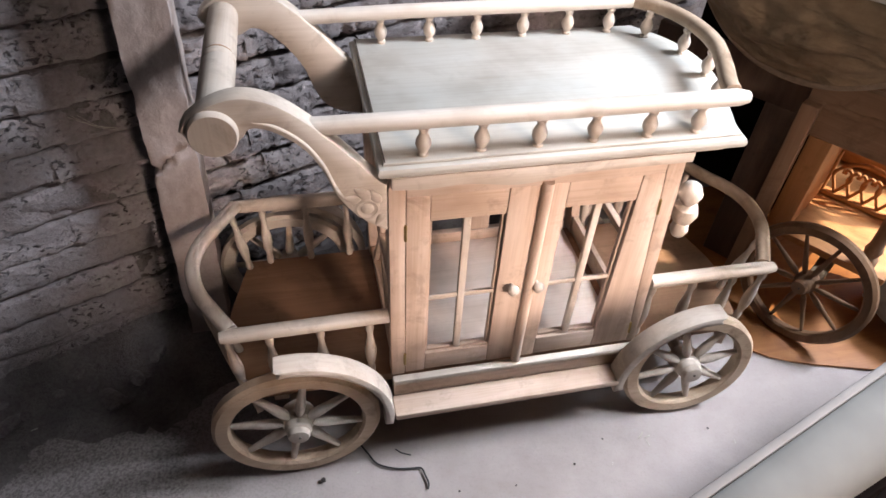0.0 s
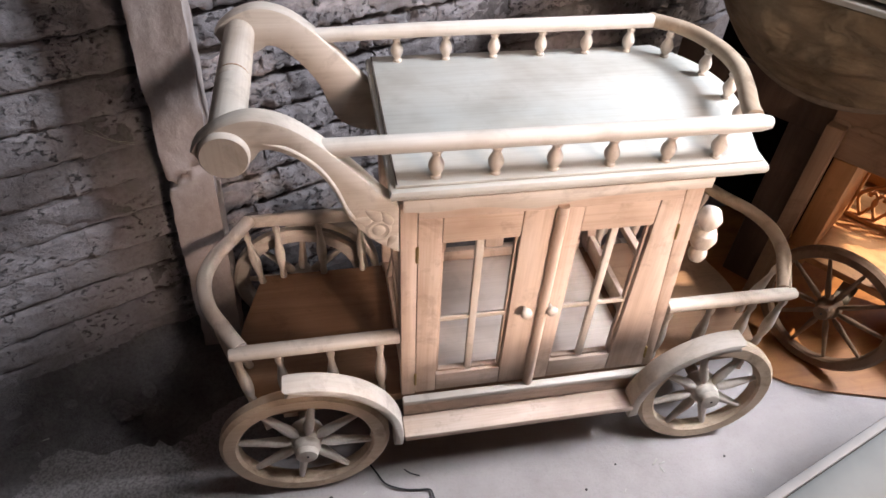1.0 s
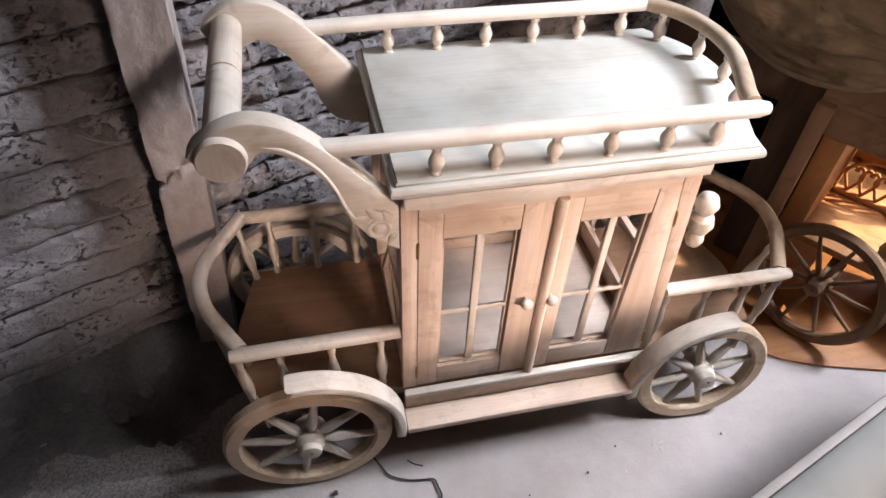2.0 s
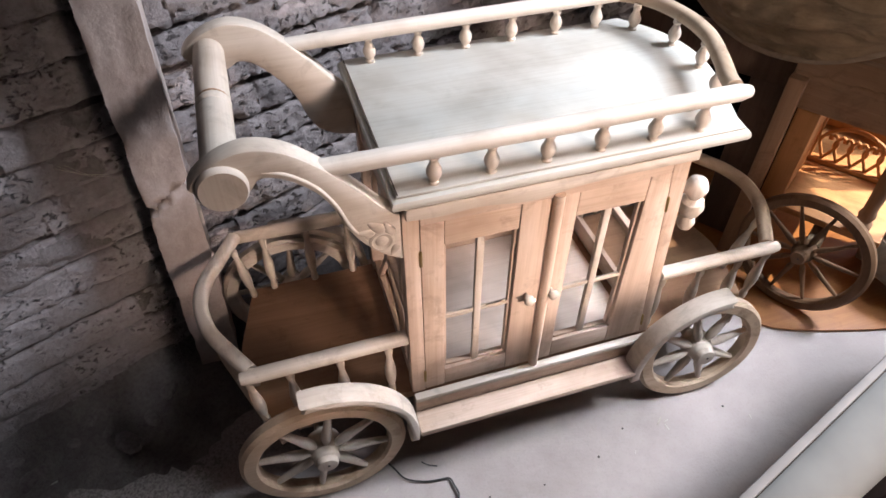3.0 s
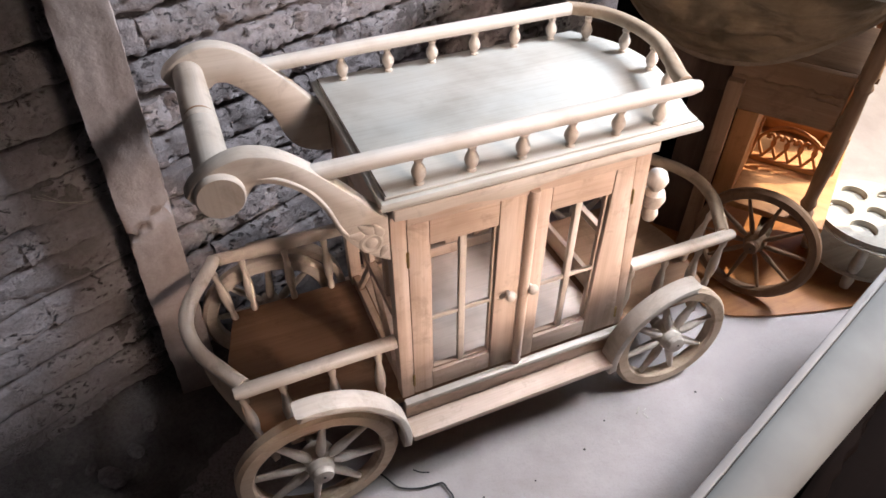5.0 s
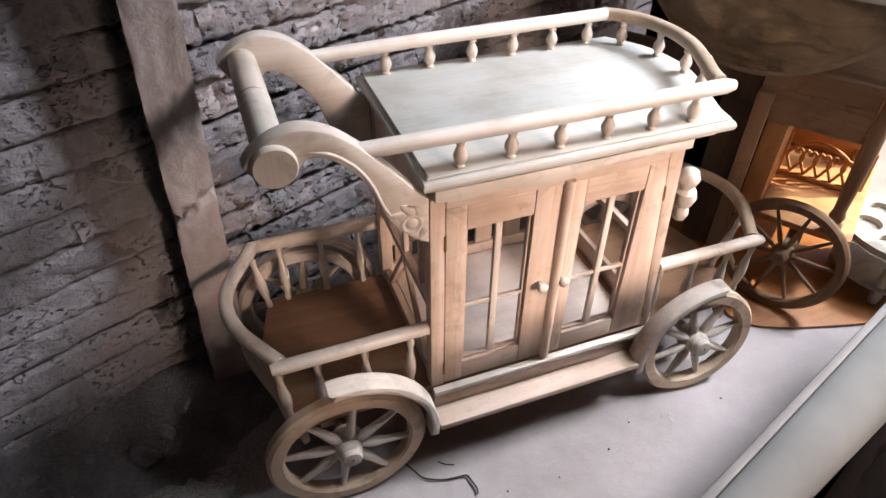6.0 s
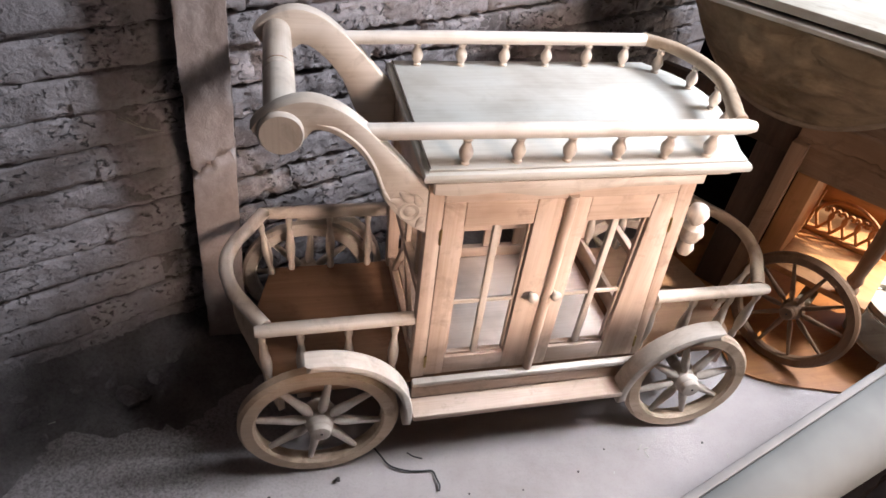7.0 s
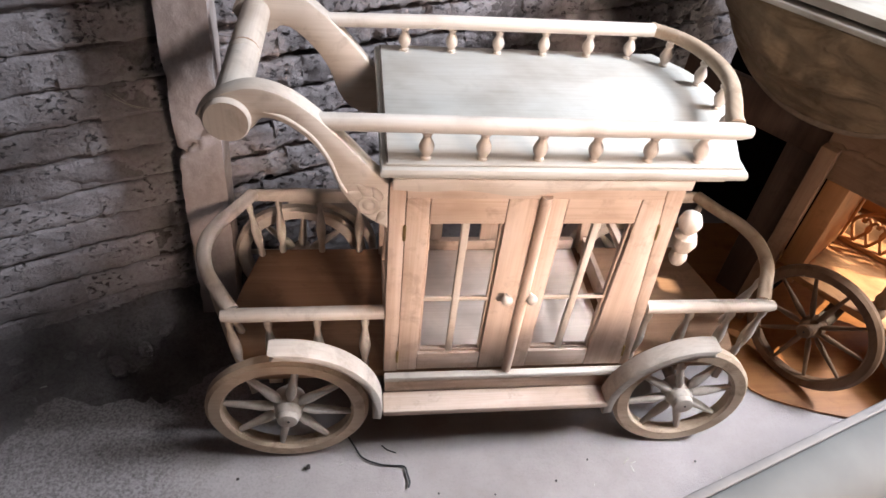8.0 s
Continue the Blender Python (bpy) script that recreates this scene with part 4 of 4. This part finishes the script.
lip = []
for i in range(61):
    u = -0.70 + 0.780 * i / 60
    k = abs(u + 0.310) / 0.40
    lip.append((u, 0.32 - 0.30 * (1 - 0.5 * k ** 3) - 0.018, 0.684 + 0.245 * k ** 2))
part("hull_lip", sweep(lip, oval(0.010, 0.012, 10, 2.2)), LIPWOOD, coach, "lower edge of the hull, bounce light put into its pale tone")
part("end_post", box(-0.272, -0.2300, 0.062, 0.0945, 0.0, 0.607, 0.004), BROWN_Z, coach)
part("side_stile", box(-0.372, -0.274, 0.150, 0.172, 0.0, 0.532, 0.004), DARKWOOD, coach, "dark brown upright board")
part("side_rail", box(-0.72, -0.274, 0.146, 0.172, 0.5325, 0.645, 0.004), DARKWOOD, coach, "dark brown board under the hull")
# added panel, its black stands in for deep shade under the hull
part("back_panel", box(-0.74, -0.240, 0.500, 0.516, 0.0, 0.66, 0.003), BLACKWOOD, coach, "near-black panel standing in for the deep shade under the hull")
# added to block the sun and keep this gap black
part("inner_panel", box(-0.2385, -0.2315, 0.174, 0.499, 0.0, 0.650, 0.002), BLACKWOOD, coach, "added near-black panel that keeps sun out behind the end board")
leg = [(0.020, 0.0), (0.024, 0.01), (0.024, 0.03), (0.017, 0.04), (0.022, 0.055), (0.017, 0.075), (0.019, 0.14), (0.0225, 0.24), (0.021, 0.33), (0.017, 0.40), (0.023, 0.415), (0.017, 0.43), (0.022, 0.45), (0.021, 0.52), (0.0225, 0.645)]
leg_me = finish("turned_leg", lathe([(r, z) for r, z in leg], 16), BROWN_Z)
for u, y in ((0.034, 0.105), (0.040, 0.555)):
    placed("turned_leg", leg_me, coach, Matrix.Translation((u, y, 0.2345)))
wheel_parts(coach, 0, 0, 0, 0.174, (WHEELWOOD, WHEELWOOD), 10, radians(6), 1, 0.031, 0.03, HULL_M.inverted() @ pose(1.328, 1.106, 0.180, -6.5, 0, -62.5), 0.68)
wheel_parts(coach, 0, 0, 0, 0.19, (WHEELWOOD, WHEELWOOD), 10, radians(6), -1, 0.034, 0.03, Matrix.Translation((-0.50, 0.64, 0.19)))
part("axle", box(-0.065, -0.025, 0.03, 0.62, 0.17, 0.189, 0.004), DUSTY, coach)

# ---- the bench in front ----
BENCH_M = pose(0.50, 0.461, 0, 0, 0, 19.3)
bench = thing("bench", BENCH_M, "long low bench with a pale planed top and a grooved edge", "bench")
# left end runs on out of view to block the front fill
part("edge_board", box(-0.90, 1.10, -0.0140, 0.0, 0.535, 0.560, 0.003), BENCHEDGE, bench, "worn pale edge strip")
part("groove", box(-0.90, 1.098, -0.0156, -0.0142, 0.540, 0.5540, 0), GAP, bench, "dark groove beside the edge")


def seat():
    """A top that rolls down away from its edge."""
    sec = [(-0.0158, 0.5585), (-0.020, 0.5610), (-0.040, 0.560), (-0.056, 0.557), (-0.070, 0.549), (-0.081, 0.536), (-0.088, 0.518), (-0.091, 0.495), (-0.091, 0.455), (-0.079, 0.455), (-0.078, 0.500), (-0.070, 0.522), (-0.050, 0.536), (-0.0158, 0.540)]
    t = bmesh.new()
    rings = [[t.verts.new((x, -0.0158 + (y + 0.0158) * (1.0 + 0.75 * min(0.653, max(0.0, x))), z)) for y, z in sec] for x in (-0.90, -0.4, 0.0, 0.1, 0.2, 0.3, 0.4, 0.5, 0.653, 0.85, 1.098)]
    n = len(sec)
    for a, b in zip(rings, rings[1:]):
        for i in range(n):
            t.faces.new((a[i], a[(i + 1) % n], b[(i + 1) % n], b[i]))
    t.faces.new(rings[0][::-1])
    t.faces.new(rings[-1])
    return t


part("seat", seat(), BENCHWOOD, bench, "pale seat with a rolled front")
for x in (-0.85, -0.1, 0.60, 1.04):
    for y in (-0.055, -0.022):
        part("leg", box(x - 0.02, x + 0.02, y - 0.016, y + 0.016, 0.0, 0.5345 if y > -0.05 else 0.523, 0.004), BENCHWOOD, bench)
# added board, its black stands for the dark below the roll
part("front_board", prism([(-0.89, -0.088), (0.0, -0.088), (0.645, -0.119), (1.09, -0.119), (1.09, -0.105), (0.645, -0.105), (0.0, -0.075), (-0.89, -0.075)], 0.02, 0.4545, 0.001, "xy"), BLACKWOOD, bench, "added near-black board for the dark below the rolled front")
# added unseen board: stops low light, its red warms the shadow beside it
part("side_board", box(-0.89, 1.09, -0.0030, 0.0, 0.02, 0.5345, 0.001), WHEELWOOD, bench, "added unseen reddish board that blocks low light and tints the shadow")

# ---- carved chair behind the bench ----
chair = thing("carved_chair", pose(0.835, 0.337, 0, 0, 0, 21.5), "dark carved wooden chair standing beside the bench", "chair")
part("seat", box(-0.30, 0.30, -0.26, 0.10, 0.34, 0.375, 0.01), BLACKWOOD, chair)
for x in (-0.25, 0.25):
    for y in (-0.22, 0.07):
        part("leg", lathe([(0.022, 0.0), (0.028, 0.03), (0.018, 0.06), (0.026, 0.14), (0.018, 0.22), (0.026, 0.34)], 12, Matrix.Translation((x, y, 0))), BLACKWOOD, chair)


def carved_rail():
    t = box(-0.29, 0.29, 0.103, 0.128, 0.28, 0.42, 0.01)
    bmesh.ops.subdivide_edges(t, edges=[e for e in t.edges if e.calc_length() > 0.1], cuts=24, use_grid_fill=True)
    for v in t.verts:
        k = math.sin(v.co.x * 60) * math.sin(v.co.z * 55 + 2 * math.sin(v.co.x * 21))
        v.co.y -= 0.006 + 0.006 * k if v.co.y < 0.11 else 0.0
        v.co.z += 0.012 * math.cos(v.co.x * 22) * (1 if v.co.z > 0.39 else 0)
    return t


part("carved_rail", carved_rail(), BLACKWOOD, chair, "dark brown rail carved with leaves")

# ---- loose things on the floor ----


def plywood():
    pts = [(1.195, 1.085), (1.215, 1.042), (1.25, 1.015), (1.30, 0.992), (1.36, 0.970), (1.50, 0.930), (1.66, 0.895), (1.80, 0.872), (1.86, 1.30), (1.80, 1.75), (1.25, 1.75)]
    return prism(pts, 0.0005, 0.0065, 0.001, "xy")


solo("plywood_sheet", plywood(), PLY, "thin orange plywood sheet lying on the floor", "sheet")


def stool():
    top = thing("fretted_stool", pose(1.755, 1.055, 0), "low round pale stool with a pierced top", "stool")
    # a disc pierced by six round holes and one in the middle
    t = bmesh.new()
    loops = [(0, 0, 0.17, 48), (0, 0, 0.030, 20)] + [(0.102 * math.cos(k * math.pi / 3 + 0.35), 0.102 * math.sin(k * math.pi / 3 + 0.35), 0.038, 20) for k in range(6)]
    for cx, cy, r, n in loops:
        ring = [t.verts.new((cx + r * math.cos(2 * math.pi * i / n), cy + r * math.sin(2 * math.pi * i / n), 0.186)) for i in range(n)]
        for i in range(n):
            t.edges.new((ring[i], ring[(i + 1) % n]))
    bmesh.ops.triangle_fill(t, use_beauty=True, use_dissolve=False, edges=t.edges[:])
    up = bmesh.ops.extrude_face_region(t, geom=t.faces[:])
    bmesh.ops.translate(t, verts=[v for v in up["geom"] if isinstance(v, bmesh.types.BMVert)], vec=(0, 0, 0.018))
    part("pierced_top", t, PALE, top, "pale disc pierced by round holes")
    part("rim_bead", lathe([(0.160, 0.176), (0.174, 0.178), (0.178, 0.185), (0.174, 0.1855), (0.160, 0.1855)], 40), PALE, top)
    for k in range(4):
        a = 2 * math.pi * k / 4 + 0.6
        part("leg", lathe([(0.014, 0.0), (0.018, 0.03), (0.012, 0.05), (0.018, 0.09), (0.013, 0.15), (0.016, 0.184)], 12, Matrix.Translation((0.135 * math.cos(a), 0.135 * math.sin(a), 0.0075))), PALE, top)
    part("lower_ring", lathe([(0.118, 0.055), (0.150, 0.055), (0.155, 0.062), (0.150, 0.070), (0.118, 0.070)], 36), PALE, top)
    return top


stool()


def cable():
    pts = [(0.120, 0.965, 0.0024), (0.140, 0.930, 0.0024), (0.159, 0.899, 0.0022), (0.197, 0.880, 0.0022), (0.230, 0.874, 0.0022), (0.256, 0.870, 0.0022), (0.262, 0.850, 0.0022), (0.266, 0.832, 0.0022), (0.262, 0.818, 0.0022)]
    return sweep(smooth_path(pts, 6), oval(0.0022, 0.0022, 8, 2))


solo("cable", cable(), BLACK, "short piece of thin black cable on the floor", "cable")
solo("wire_scrap", sweep(smooth_path([(0.205, 0.928, 0.0017), (0.218, 0.916, 0.0017), (0.238, 0.907, 0.0017)], 5), oval(0.0016, 0.0016, 8, 2)), BLACK, "scrap of black wire on the floor", "wire")


def chip(x, y, turn, size):
    t = box(-size, size, -size * 0.28, size * 0.28, 0.0, size * 0.16, size * 0.05)
    for v in t.verts:
        v.co.z += 0.25 * abs(v.co.x) ** 1.4
        v.co.y *= 1 - 0.5 * (v.co.x / size) ** 2
    ob = solo("wood_chip", t, PALE, "pale curled wood shaving on the cement floor", "wood chip", "wood chips on the floor")
    ob.matrix_world = pose(x, y, 0.0, 0, 0, turn)


for x, y, turn, size in ((0.797, 0.857, 40, 0.011), (0.812, 0.852, 15, 0.008), (0.806, 0.836, 100, 0.008), (1.02, 0.80, 80, 0.006), (0.11, 0.885, 30, 0.006), (-0.03, 0.862, 10, 0.006), (-0.62, 1.13, 20, 0.010), (0.70, 0.80, 60, 0.004)):
    chip(x, y, turn, size)
t = bmesh.new()
bmesh.ops.create_icosphere(t, subdivisions=2, radius=0.006)
for v in t.verts:
    v.co *= 1 + 0.35 * noise.noise(v.co * 300)
    v.co.z = v.co.z * 0.7 + 0.004
pebble = solo("pebble", t, IRON, "small dark pebble on the floor", "pebble", "pebbles on the floor")
pebble.location = (0.035, 0.881, 0)
for x, y, s in ((0.61, 0.815, 0.5), (0.70, 0.865, 0.4), (0.33, 0.80, 0.45), (0.97, 0.845, 0.5), (-0.12, 0.86, 0.6), (0.46, 0.79, 0.35)):
    copy_thing(pebble, Matrix.Translation((x, y, 0)) @ Matrix.Rotation(9 * x, 4, "Z") @ Matrix.Scale(s, 4))


def cobweb():
    """Sagging dusty strands between the column's edge and the bricks."""
    t = bmesh.new()
    rnd = random.Random(5)
    for k in range(3):
        a = Vector((-0.390 + rnd.uniform(-0.02, 0.03), 1.382, 0.662 + rnd.uniform(-0.004, 0.004)))
        b = Vector((-0.286, 1.366, 0.645 + rnd.uniform(-0.003, 0.003)))
        a.y = 1.555 + 0.42 * a.x - 0.004
        mid = (a + b) / 2 + Vector((0, -0.004, -0.006 + rnd.uniform(-0.003, 0.003)))
        sweep(smooth_path([a, mid, b], 5), oval(0.0004, 0.0004, 5, 2), bm=t)
    return t


solo("cobweb", cobweb(), PALE, "dusty cobweb strands between column and bricks", "cobweb")


def rubble(x, y, z, size, seed):
    t = bmesh.new()
    bmesh.ops.create_icosphere(t, subdivisions=2, radius=size)
    for v in t.verts:
        v.co *= 1 + 0.45 * noise.noise(v.co * (0.9 / size) + Vector((seed, 0, 0)))
        v.co.z *= 0.5
        v.co.x *= 1.6
    ob = solo("rubble_lump", t, MORTAR, "grey lump of broken mortar on the dirt", "rubble", "rubble by the wall")
    ob.matrix_world = pose(x, y, z, 0, 0, 47 * seed)


for k, (x, y, size) in enumerate(((-0.54, 1.27, 0.030), (-0.49, 1.285, 0.020), (-0.454, 1.176, 0.024), (-0.42, 1.165, 0.012), (-0.667, 1.144, 0.020), (-0.64, 1.16, 0.010), (-0.578, 1.215, 0.014), (-0.72, 1.20, 0.026), (-0.36, 1.30, 0.018), (-0.62, 1.08, 0.008), (-0.60, 1.27, 0.018), (-0.78, 1.17, 0.016), (-0.50, 1.22, 0.012), (-0.40, 1.23, 0.016))):
    rubble(x, y, 0.017, size, k + 1)

# ---- bricks last ----
lay_bricks(wall_back)
